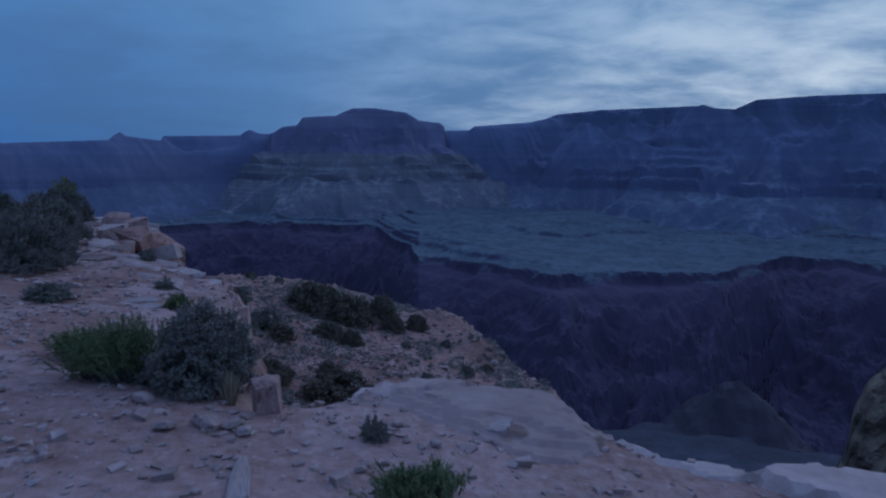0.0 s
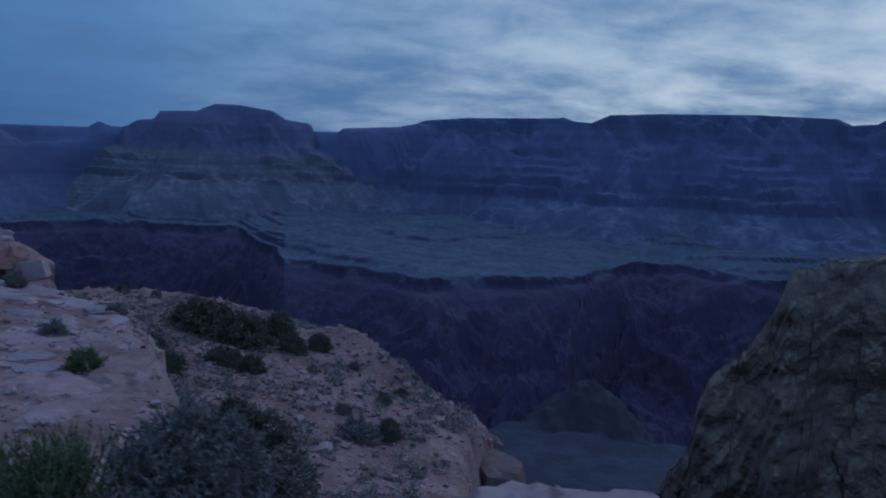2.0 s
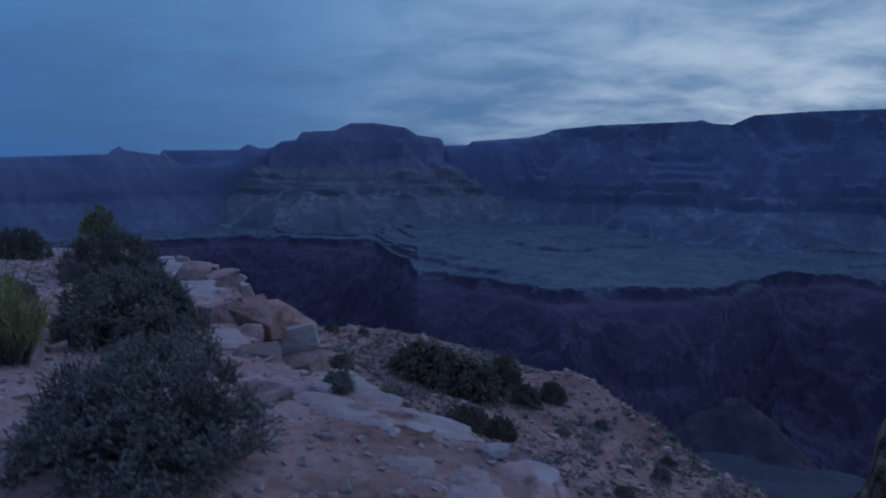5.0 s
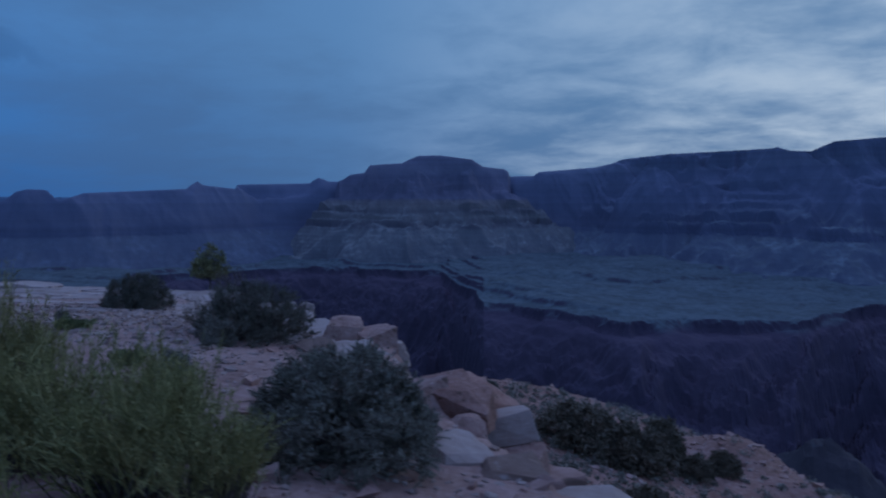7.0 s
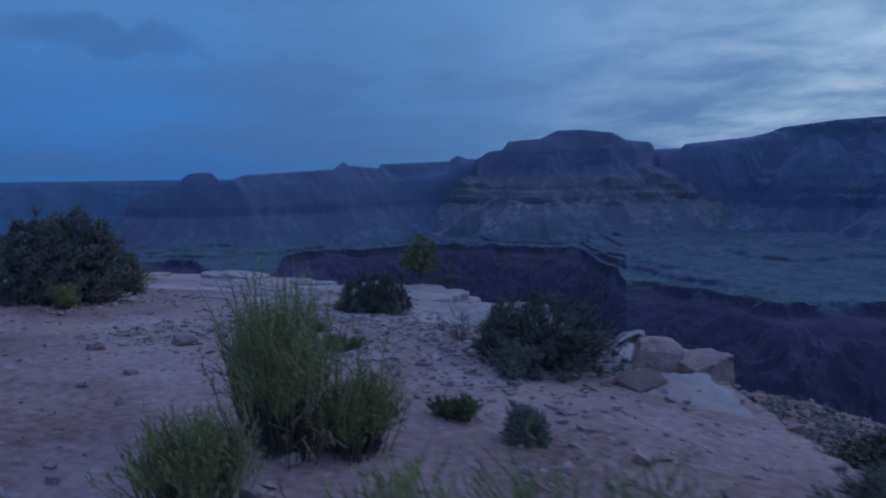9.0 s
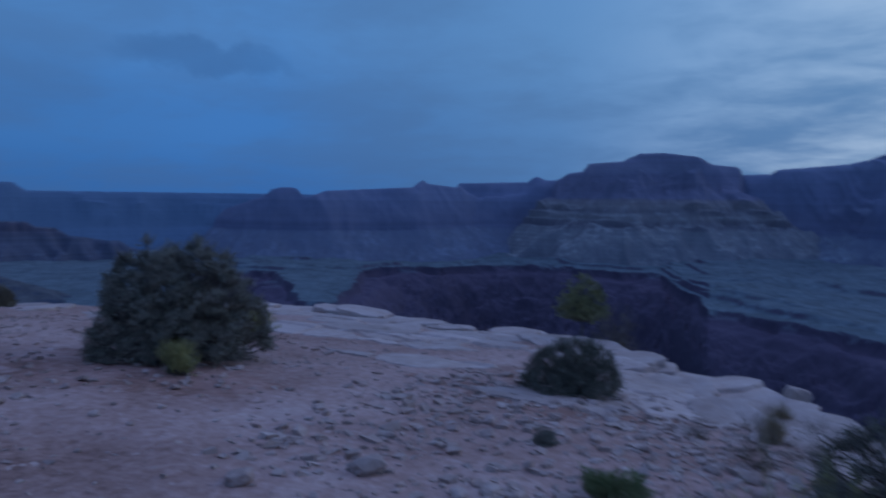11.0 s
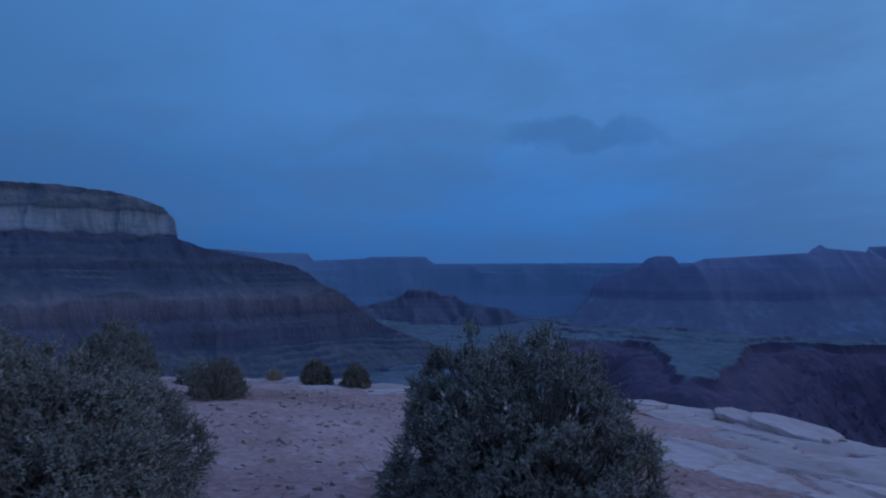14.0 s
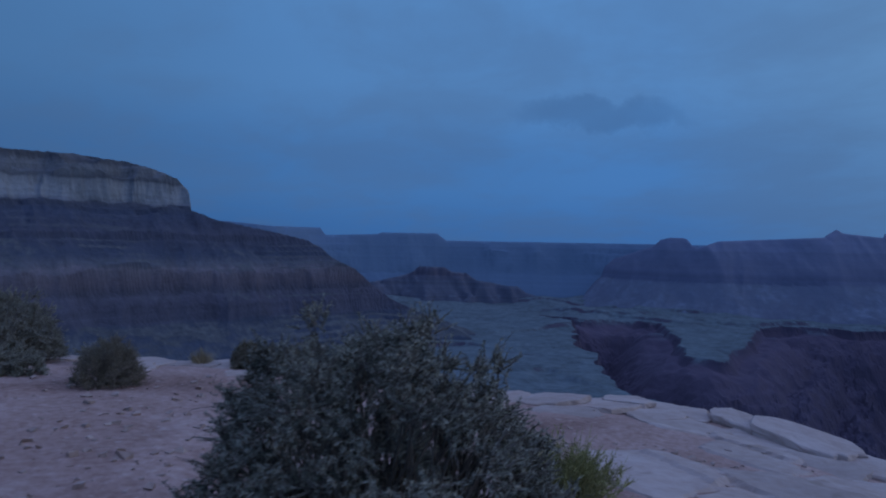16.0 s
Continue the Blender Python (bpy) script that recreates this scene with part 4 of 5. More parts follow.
# small bushes, four patterns
SMALL = [bush_meshes(0.8, 0.5, 21, DEEPLEAF, 90, 10, 9, 0.044, 0.019), bush_meshes(0.8, 0.5, 22, SAGE, 60, 9, 9, 0.046, 0.020, ragged=0.15), bush_meshes(0.8, 0.45, 23, DEEPLEAF, 90, 10, 9, 0.044, 0.019), bush_meshes(0.8, 0.6, 24, STRAW, 26, 7, 3, bare=0.5, ragged=0.4)]
for i, (x, y, w, h, kind) in enumerate([
    (-3.5, 18.5, 1.7, 0.92, 0), (-2.5, 18.2, 1.5, 0.88, 2), (-1.75, 19.3, 1.1, 0.85, 0), (-1.35, 18.5, 0.8, 0.5, 0), (-0.7, 18.9, 0.75, 0.5, 2),
    (-5.05, 16.9, 0.7, 0.5, 1), (-4.05, 15.4, 0.95, 0.6, 1), (-3.5, 14.7, 0.7, 0.4, 0), (-2.7, 15.9, 0.8, 0.45, 0), (-2.1, 15.7, 0.6, 0.45, 2),
    (-5.8, 20.6, 0.5, 0.28, 0), (-5.1, 21.3, 0.4, 0.26, 1), (-1.78, 11.6, 1.35, 0.68, 0), (-3.05, 11.9, 0.9, 0.55, 0), (-2.15, 12.9, 0.7, 0.45, 0), (-1.28, 10.45, 1.2, 0.62, 1), (-0.15, 13.1, 0.9, 0.4, 1), (0.45, 13.4, 0.6, 0.45, 0), (0.6, 15.4, 0.45, 0.3, 1),
    (-0.3, 14.4, 0.4, 0.26, 1), (1.1, 16.6, 0.4, 0.25, 0), (-0.9, 16.6, 0.35, 0.22, 1), (0.1, 17.7, 0.35, 0.25, 1),
    (-22.5, 17.35, 0.72, 0.46, 0), (-21.85, 17.75, 0.62, 0.44, 2), (-22.9, 15.4, 0.8, 0.42, 1), (-22.2, 14.3, 0.7, 0.4, 1),
    (-8.1, 13.45, 0.5, 0.38, 1), (-3.45, 5.95, 0.45, 0.2, 1), (-2.5, 8.9, 0.4, 0.3, 0), (-3.9, 9.0, 0.3, 0.2, 1),
    (-2.9, 7.1, 0.25, 0.14, 1), (-0.35, 3.45, 0.17, 0.15, 1), (-10.54, 14.25, 0.22, 0.16, 1), (-7.7, 11.6, 0.4, 0.3, 1), (-9.05, 14.9, 0.5, 0.46, 3), (-8.6, 15.3, 0.55, 0.46, 3), (-9.5, 15.6, 0.3, 0.26, 3), (-8.9, 16.4, 0.4, 0.36, 3), (-7.05, 15.6, 0.4, 0.25, 0)]):
    m = SMALL[kind]
    plant("small_shrub", m, x, y, ("small dark desert bush among stones", "small grey-green bush among stones", "small dark desert bush among stones", "small dry twiggy straw-coloured bush among stones")[kind], "shrub", "scattered small bushes", 47 * i, (w / 0.8, w / 0.8, h / (0.45 if kind == 2 else 0.5)))

# green broom-like clumps
for i, (x, y, w, h, n, lab) in enumerate([
    (-1.90, 3.98, 0.44, 0.47, 150, "bright green broom-like clump of thin stems"), (-2.35, 4.25, 0.32, 0.24, 90, "low green broom-like clump of thin stems"),
    (-0.05, 2.85, 0.34, 0.22, 110, "low green clump of thin stems beside the rim slabs"),
    (-6.55, 8.95, 0.62, 0.80, 190, "wide clump of thin green stems beside the path"), (-7.25, 9.15, 0.66, 0.92, 200, "tall clump of thin green stems beside the path"), (-6.95, 8.30, 0.50, 0.52, 130, "brownish green clump of thin stems beside the path"), (-6.15, 8.80, 0.45, 0.60, 120, "low clump of thin green stems beside a sagebrush"), (-8.97, 10.77, 0.66, 1.18, 190, "tall upright clump of thin green stems"),
    (-9.3, 10.95, 0.48, 0.88, 130, "tall upright clump of thin green stems"), (-8.6, 10.85, 0.45, 0.75, 120, "upright clump of thin green stems"),
    (-9.0, 9.8, 0.58, 0.62, 130, "upright clump of dark green stems beside the path"), (-7.4, 8.45, 0.5, 0.46, 120, "low clump of thin green stems beside the path"),
    (-8.0, 9.9, 0.5, 0.35, 110, "low clump of thin green stems"), (-7.85, 8.95, 0.55, 0.50, 140, "low clump of thin green stems beside the path"), (-6.75, 9.55, 0.55, 0.62, 140, "clump of thin green stems beside a sagebrush"), (-15.9, 17.25, 0.6, 0.55, 170, "pale green upright clump beside a large bush"),
    (-9.93, 13.55, 0.34, 0.2, 100, "low bright green clump on rubble"), (-2.40, 6.15, 0.26, 0.19, 90, "low bright green clump on a rock slab"),
    (-14.3, 14.45, 0.35, 0.45, 90, "small green clump at the foot of a large bush"), (-8.25, 11.9, 0.3, 0.22, 80, "small bright green clump on rubble")]):
    plant("broom_shrub", broom_meshes(w, h, 50 + i, BRIGHT if "bright" in lab or y < 4.5 else BROOM, n), x, y, lab, "shrub")
plant("grass_tuft", [tuft_mesh(0.45, 0.36, 71, STRAW)], -22.95, 16.75, "pale dry grass tuft near the edge", "grass")
plant("grass_tuft", [tuft_mesh(0.35, 0.4, 73, STRAW, 160)], -8.9, 16.0, "thin dry grass tuft on rubble near the rim", "grass")
plant("grass_tuft", [tuft_mesh(0.3, 0.35, 74, STRAW, 140)], -8.75, 17.2, "thin dry grass tuft on rubble near the rim", "grass")
plant("grass_tuft", [tuft_mesh(0.14, 0.26, 72, STRAW, 90)], -1.2, 3.78, "thin dry grass tuft below a sagebrush", "grass")


def sapling():
    """A thin yellowish little tree with an open crown."""
    thing = new("sapling")
    pts = np.array([(0, 0, 0), (0.02, 0.0, 0.3), (-0.02, 0.02, 0.55), (0.02, 0.0, 0.85)])
    seg = np.stack([pts[:-1], pts[1:]], 1)
    v, f = tubes(seg, np.array([0.03, 0.024, 0.018]), np.array([0.024, 0.018, 0.008]))
    trunk = new("trunk", quad_mesh("trunk", v, f, BARK))
    trunk.parent = thing
    st, fo = bush_meshes(0.95, 0.85, 33, YELLOW, 80, 9, 6, 0.056, 0.024, bare=0.15, ragged=0.25)
    for me in (st, fo):
        o = new(me.name.split(".")[0], me)
        o.parent, o.location = thing, (0, 0, 0.42)
    thing.location = (-11.75, 21.45, gz(-11.75, 21.45) - 0.02)
    return tagged(thing, "thin yellowish sapling with an open crown at the rim", "tree")


sapling()


# ---- rocks ----
DULLSTONE = material("dull_limestone", [(0.3, (0.277, 0.185, 0.163)), (0.45, (0.377, 0.27, 0.244)), (0.6, (0.454, 0.345, 0.323)), (0.75, (0.532, 0.425, 0.406))], 0.9, 7.0, 0.85, 0.6, 0.03, (3.0, 0.60, (0.253, 0.166, 0.141)), 0.2)
PINKROCK = material("pinkish_rock", [(0.34, (0.231, 0.13, 0.107)), (0.45, (0.376, 0.225, 0.194)), (0.56, (0.493, 0.321, 0.285)), (0.68, (0.623, 0.457, 0.427))], 1.4, 9.0, 0.88, 0.8, 0.04, (4.0, 0.62, (0.224, 0.143, 0.118)), 0.2)
REDROCK = material("red_rock", [(0.34, (0.208, 0.104, 0.084)), (0.45, (0.339, 0.182, 0.152)), (0.56, (0.443, 0.258, 0.222)), (0.68, (0.56, 0.368, 0.335))], 1.4, 9.0, 0.88, 0.8, 0.04, (4.0, 0.62, (0.202, 0.118, 0.094)), 0.2)
PINKSTONE = material("pinkish_stones", [(0.30, (0.300, 0.205, 0.180)), (0.5, (0.440, 0.330, 0.300)), (0.7, (0.580, 0.480, 0.455))], 3.0, 20.0, 0.9, 0.4, 0.01, None, 0.3)


def boulder_mesh(name, seed, mat, sub=3, cuts=9, squash=(1, 1, 1), rough=0.02):
    """A blocky rock: a ball cut by random planes, with worn, uneven faces. About 1 m across."""
    rng = np.random.default_rng(seed)
    bm = bmesh.new()
    bmesh.ops.create_icosphere(bm, subdivisions=sub, radius=1.0)
    n = unit(rng.normal(size=(cuts, 3)))
    n = np.concatenate([n, [[0, 0, 1.0], [0, 0, -1.0], [1, 0.1, 0], [-1, 0.15, 0.1], [0.1, 1, 0], [0, -1, 0.1]]])
    n = unit(n)
    d = np.concatenate([rng.uniform(0.50, 0.72, cuts), rng.uniform(0.36, 0.5, 6)])
    for v in bm.verts:
        u = np.array(v.co.normalized())
        dots = n @ u
        r = np.min(np.where(dots > 0.05, d / np.maximum(dots, 0.05), 9))
        p = u * r
        k = noise.fractal(Vector(p * 3.0 + seed), 1.0, 2.0, 4)
        p = p * (1 + rough * 2.2 * k)
        v.co = Vector((p[0] * squash[0], p[1] * squash[1], p[2] * squash[2]))
    me = bpy.data.meshes.new(name)
    bm.to_mesh(me)
    bm.free()
    me.materials.append(mat)
    return me


def block_mesh(name, seed, mat):
    """A quarried-looking natural block about 1 m across: skewed faces, chipped edges, rough skin."""
    rng = np.random.default_rng(seed)
    bm = bmesh.new()
    bmesh.ops.create_cube(bm, size=1.0)
    for v in bm.verts:
        v.co += Vector(rng.uniform(-0.13, 0.13, 3))
        if v.co.z > 0:
            v.co.x, v.co.y = v.co.x * 0.9, v.co.y * 0.9
    for _ in range(3):
        n = Vector(unit(rng.normal(size=3)))
        cut = bmesh.ops.bisect_plane(bm, geom=bm.verts[:] + bm.edges[:] + bm.faces[:], plane_co=n * rng.uniform(0.48, 0.6), plane_no=n, clear_outer=True)
        bmesh.ops.edgeloop_fill(bm, edges=[e for e in cut["geom_cut"] if isinstance(e, bmesh.types.BMEdge)])
    bmesh.ops.bevel(bm, geom=bm.edges[:], offset=0.03, segments=2, affect="EDGES", profile=0.6)
    bmesh.ops.triangulate(bm, faces=bm.faces[:])
    for _ in range(2):
        bmesh.ops.subdivide_edges(bm, edges=[e for e in bm.edges if e.calc_length() > 0.09], cuts=1)
        bmesh.ops.triangulate(bm, faces=bm.faces[:])
    for v in bm.verts:
        k = noise.fractal(v.co * 2.4 + Vector((seed, 0, 0)), 1.0, 2.0, 5)
        bed = math.sin(v.co.z * 34 + 3 * k)
        v.co += v.co.normalized() * (0.035 * k + 0.006 * bed)
    me = bpy.data.meshes.new(name)
    bm.to_mesh(me)
    bm.free()
    me.materials.append(mat)
    return me


def slab_mesh(name, seed, mat, thick=0.22, corners=8):
    """A flat irregular rock plate about 1 m across, top at z = 0, with broken edges."""
    rng = np.random.default_rng(seed)
    ang = np.sort((np.arange(corners) + rng.uniform(-0.3, 0.3, corners)) * 2 * np.pi / corners)
    rad = rng.uniform(0.38, 0.56, corners)
    m = 36
    t = np.arange(m) * 2 * np.pi / m
    cx = np.interp(t, np.append(ang, ang[0] + 2 * np.pi), np.append(rad * np.cos(ang), rad[0] * np.cos(ang[0])), period=2 * np.pi)
    cy = np.interp(t, np.append(ang, ang[0] + 2 * np.pi), np.append(rad * np.sin(ang), rad[0] * np.sin(ang[0])), period=2 * np.pi)
    cx, cy = cx + 0.014 * rng.normal(size=m), cy + 0.014 * rng.normal(size=m)
    rings = [(0.0, 0), (0.3, 0), (0.6, 0), (0.88, -0.001), (0.975, -0.005), (1.0, -0.022), (1.012, -0.35 * thick), (0.97, -0.42 * thick), (1.0, -0.55 * thick), (0.96, -thick)]
    verts, faces = [], []
    for k, (q, z) in enumerate(rings):
        for j in range(m):
            x, y = cx[j] * q, cy[j] * q
            dz = 0.012 * noise.fractal(Vector((x * 3 + seed, y * 3, 0)), 1.0, 2.0, 3) if k < 6 else 0.0
            e = 1 + 0.025 * rng.normal() if k >= 5 else 1
            verts.append((x * e, y * e, z + dz))
    for k in range(1, len(rings)):
        for j in range(m):
            a, b = (k - 1) * m + j, (k - 1) * m + (j + 1) % m
            c, d = k * m + (j + 1) % m, k * m + j
            faces.append((a, d, c) if k == 1 else (a, d, c, b))
    me = bpy.data.meshes.new(name)
    me.from_pydata(verts, [], faces)
    me.validate()
    me.materials.append(mat)
    return me


BOULDERS = [boulder_mesh("boulder", s, SANDSTONE if s % 2 else LIMESTONE) for s in range(101, 111)]
BOULDERS += [block_mesh("boulder", s, PINKROCK if s % 2 else REDROCK) for s in range(111, 117)]
BOULDERS += [block_mesh("boulder", s, LIMESTONE) for s in (117, 118)]
STONES = [boulder_mesh("stone", s, GRAVEL if s % 3 else LIMESTONE, 2, 12, (1, 0.8, 0.5), 0.02) for s in range(131, 139)]
SLABS = [slab_mesh("rock_slab", s, LIMESTONE) for s in range(151, 161)]
RED_SLABS = [slab_mesh("rock_slab", s, SANDSTONE) for s in range(171, 175)]


def rock(name, me, x, y, z, size, turn=0.0, tip=(0.0, 0.0), label="", category="rock", group=""):
    ob = new(name, me)
    ob.matrix_basis = Matrix.LocRotScale((x, y, z), Euler((radians(tip[0]), radians(tip[1]), radians(turn))), size)
    return tagged(ob, label, category, group)


# the pile at the rim: x, y, z of the middle, size, turn, pattern
for i, (x, y, z, sx, sy, sz, turn, k, lab) in enumerate([
    (-6.86, 14.53, 0.06, 0.46, 0.45, 0.32, 10, 12, "pale rounded boulder on the rim edge"),
    (-6.45, 14.45, -0.08, 0.50, 0.45, 0.42, 25, 14, "blocky reddish boulder on the rim edge"),
    (-5.32, 11.66, 0.13, 0.46, 0.42, 0.16, 20, 13, "flat reddish slab-like boulder on a rim pile"),
    (-5.12, 11.42, 0.04, 0.44, 0.44, 0.30, -10, 11, "weathered reddish block in a rim pile"),
    (-5.50, 11.38, 0.06, 0.40, 0.44, 0.38, 35, 14, "small reddish block wedged in a rim pile"),
    (-4.80, 11.78, -0.23, 0.47, 0.46, 0.26, 14, 17, "pale-topped blocky boulder with a dark undercut face"),
    (-5.10, 10.95, -0.17, 0.30, 0.36, 0.46, 12, 12, "upright pinkish block in a rim pile"),
    (-5.42, 11.00, -0.10, 0.30, 0.36, 0.38, 20, 13, "upright reddish block beside a dark gap"),
    (-4.72, 11.52, -0.56, 0.64, 0.54, 0.40, 8, 10, "pinkish broken block low in a rim pile"),
    (-5.12, 12.10, -0.25, 0.85, 0.62, 0.62, 60, 11, "reddish block at the back of a rim pile"),
    (-4.98, 11.70, -1.00, 1.45, 1.25, 0.80, 20, 14, "large reddish block under a rim pile"),
    (-4.50, 11.05, -1.10, 0.95, 0.85, 0.80, 70, 12, "large pinkish block under a rim pile"),
    (-5.66, 11.2, -0.09, 0.24, 0.28, 0.26, 200, 13, "pinkish boulder beside a sagebrush"),
    (-4.15, 10.35, -0.45, 0.95, 0.8, 0.34, 30, 7, "flat pale rock below a boulder pile"),
    (-5.10, 10.2, 0.02, 0.62, 0.5, 0.34, 120, 3, "pinkish boulder beside the path"),
    (-4.75, 10.0, -0.06, 0.55, 0.5, 0.36, 10, 6, "reddish boulder beside the path"),
    (-6.65, 15.35, -0.23, 0.55, 0.5, 0.38, 40, 5, "pale boulder on the rim edge"),
    (-7.15, 15.75, -0.19, 0.62, 0.5, 0.34, 90, 9, "pale boulder on the rim edge"),
    (-6.35, 14.95, -0.33, 0.5, 0.45, 0.4, 130, 1, "pale boulder on the rim edge"),
    (-6.8, 14.6, -0.19, 0.6, 0.5, 0.26, 20, 3, "pale flat boulder on the rim edge"),
    (-7.0, 13.6, 0.0, 0.5, 0.45, 0.22, 50, 0, "reddish flat boulder near the rim edge"),
    (-0.98, 3.75, 0.07, 0.16, 0.16, 0.30, 25, 10, "upright pinkish stone beside a sagebrush"),
    (-8.55, 18.4, -0.42, 0.30, 0.25, 0.55, 30, 5, "tall narrow pale rock at the rim"),
    (1.2, 19.4, -4.55, 1.4, 1.6, 0.9, 20, 2, "broken red outcrop at the edge of the lower bench"),
    (0.2, 21.8, -4.35, 1.2, 1.3, 0.9, 60, 6, "broken red outcrop at the edge of the lower bench"),
    (2.5, 15.4, -4.7, 1.1, 1.3, 0.9, 110, 8, "broken red outcrop at the edge of the lower bench"),
    (2.8, 14.2, -4.85, 1.0, 1.2, 1.0, 10, 2, "broken red outcrop at the edge of the lower bench")]):
    rock("boulder", BOULDERS[k], x, y, z, (sx, sy, sz), turn, (9 * math.sin(i), 10 * math.cos(2 * i)), lab, "rock", "rim boulders")

def bedrock(name, outline, lift, seed, label, mat=None, ease=0.7):
    """A sheet of bare layered rock lying in the soil: broken beds a few centimetres thick, with cracks and a sharp outer edge at the rim."""
    xs, ys = [p[0] for p in outline], [p[1] for p in outline]
    X, Y = np.meshgrid(np.arange(min(xs) - 0.5, max(xs) + 0.5, 0.055), np.arange(min(ys) - 0.5, max(ys) + 0.5, 0.055))
    # blocks: each place belongs to the nearest of a scatter of centres
    rng = np.random.default_rng(seed)
    n = int((max(xs) - min(xs) + 1) * (max(ys) - min(ys) + 1) * 1.1)
    cx, cy, ch = rng.uniform(min(xs) - 0.5, max(xs) + 0.5, n), rng.uniform(min(ys) - 0.5, max(ys) + 0.5, n), rng.uniform(-1, 1, n)
    wx, wy = X + 0.10 * fbm(X * 2, Y * 2, 3, seed), Y + 0.10 * fbm(X * 2, Y * 2, 3, seed + 1)
    best, second, high, own = np.full(X.shape, 1e9), np.full(X.shape, 1e9), np.zeros(X.shape), np.zeros(X.shape, int)
    for i, (a, b, c) in enumerate(zip(cx, cy, ch)):
        e = np.hypot(wx - a, (wy - b) * 1.5)
        nearer = e < best
        second = np.where(nearer, best, np.minimum(second, e))
        high, own = np.where(nearer, c, high), np.where(nearer, i, own)
        best = np.minimum(best, e)
    crack = np.clip((second - best) / 0.07, 0, 1)
    inside = signed_distance(wx, wy, outline) + 0.35 * fbm(X * 0.7, Y * 0.7, 4, seed + 2)
    level = lift * np.clip(np.clip(inside / ease - 0.15, -1.5, 0.6) + 0.42 * high, -1.5, 1.4)
    bed = 0.028 * np.floor((level + 0.012 * high) / 0.028 + 0.5)
    rim = signed_distance(wx, wy, RIM) + 0.20 * high + 0.06 * fbm(X * 3, Y * 3, 2, seed + 3)
    ground_z = np.maximum(ground_height(X, Y), point_top(X, Y) - 0.12)
    Z = ground_z + bed + 0.010 * fbm(X * 3.2, Y * 3.2, 4, seed + 4) - 0.06 * (1 - crack) - 0.01
    Z = np.where(rim < -0.16, Z - 0.9 - 0.5 * np.clip(-rim, 0, 2), np.where(rim < -0.02, Z - 0.14, Z))
    Z = np.where(inside < -0.25, np.minimum(Z, ground_height(X, Y) - 0.15), Z)
    thing = new(name)
    rows, cols = X.shape
    verts, grid = np.stack([X, Y, Z], -1).reshape(-1, 3), np.arange(rows * cols).reshape(rows, cols)
    quads = np.stack([grid[:-1, :-1], grid[:-1, 1:], grid[1:, 1:], grid[1:, :-1]], -1).reshape(-1, 4)
    shown = (Z > ground_height(X, Y) - 1.6)[:-1, :-1].ravel()
    whose = own[:-1, :-1].ravel()
    for i in np.unique(whose[shown]):
        mine = quads[whose == i]
        if len(mine) < 12:
            continue
        used, flat = np.unique(mine, return_inverse=True)
        piece = new("slab", quad_mesh("slab", verts[used], flat.reshape(-1, 4), mat or LIMESTONE))
        piece.parent = thing
    return tagged(thing, label, "rock")


bedrock("bedrock", [(-8.6, 18.6), (-10.3, 20.2), (-12.2, 22.3), (-14.4, 22.0), (-16.1, 22.6), (-17.6, 23.4), (-19.4, 22.7), (-20.8, 19.8), (-18.4, 19.6), (-16.2, 18.5), (-13.6, 17.2), (-11.6, 16.2), (-9.8, 15.8)], 0.055, 401, "pale layered limestone pavement at the rim", ease=2.2)
bedrock("bedrock", [(-0.65, 4.0), (-0.5, 4.7), (0.1, 5.0), (0.95, 4.95), (1.3, 3.85), (0.95, 3.45), (0.4, 3.5), (-0.1, 3.7)], 0.10, 403, "flat pinkish-grey limestone ledge above the lower bench", DULLSTONE, 0.5)
bedrock("bedrock", [(1.1, 3.95), (1.9, 4.15), (2.5, 4.0), (3.4, 3.6), (4.4, 2.9), (3.6, 2.5), (2.2, 3.0), (1.3, 3.2)], 0.07, 404, "pale flat limestone ledge at the canyon rim")
bedrock("bedrock", [(-4.7, 9.5), (-3.6, 8.95), (-2.9, 8.0), (-2.5, 6.7), (-2.85, 6.5), (-3.2, 7.3), (-3.8, 8.0), (-4.5, 8.9)], 0.06, 405, "pale strip of bare limestone in the soil", DULLSTONE)
bedrock("bedrock", [(-3.05, 8.0), (-2.45, 8.1), (-2.1, 6.7), (-1.85, 5.75), (-2.3, 5.3), (-2.6, 5.7), (-2.75, 6.6)], 0.05, 407, "large cracked reddish rock slab above the lower bench", PINKROCK)
bedrock("bedrock", [(-5.6, 13.2), (-6.4, 15.2), (-7.9, 17.3), (-8.7, 17.9), (-9.0, 17.0), (-7.9, 15.2), (-6.8, 13.6)], 0.09, 406, "pale broken limestone beds along the rim")


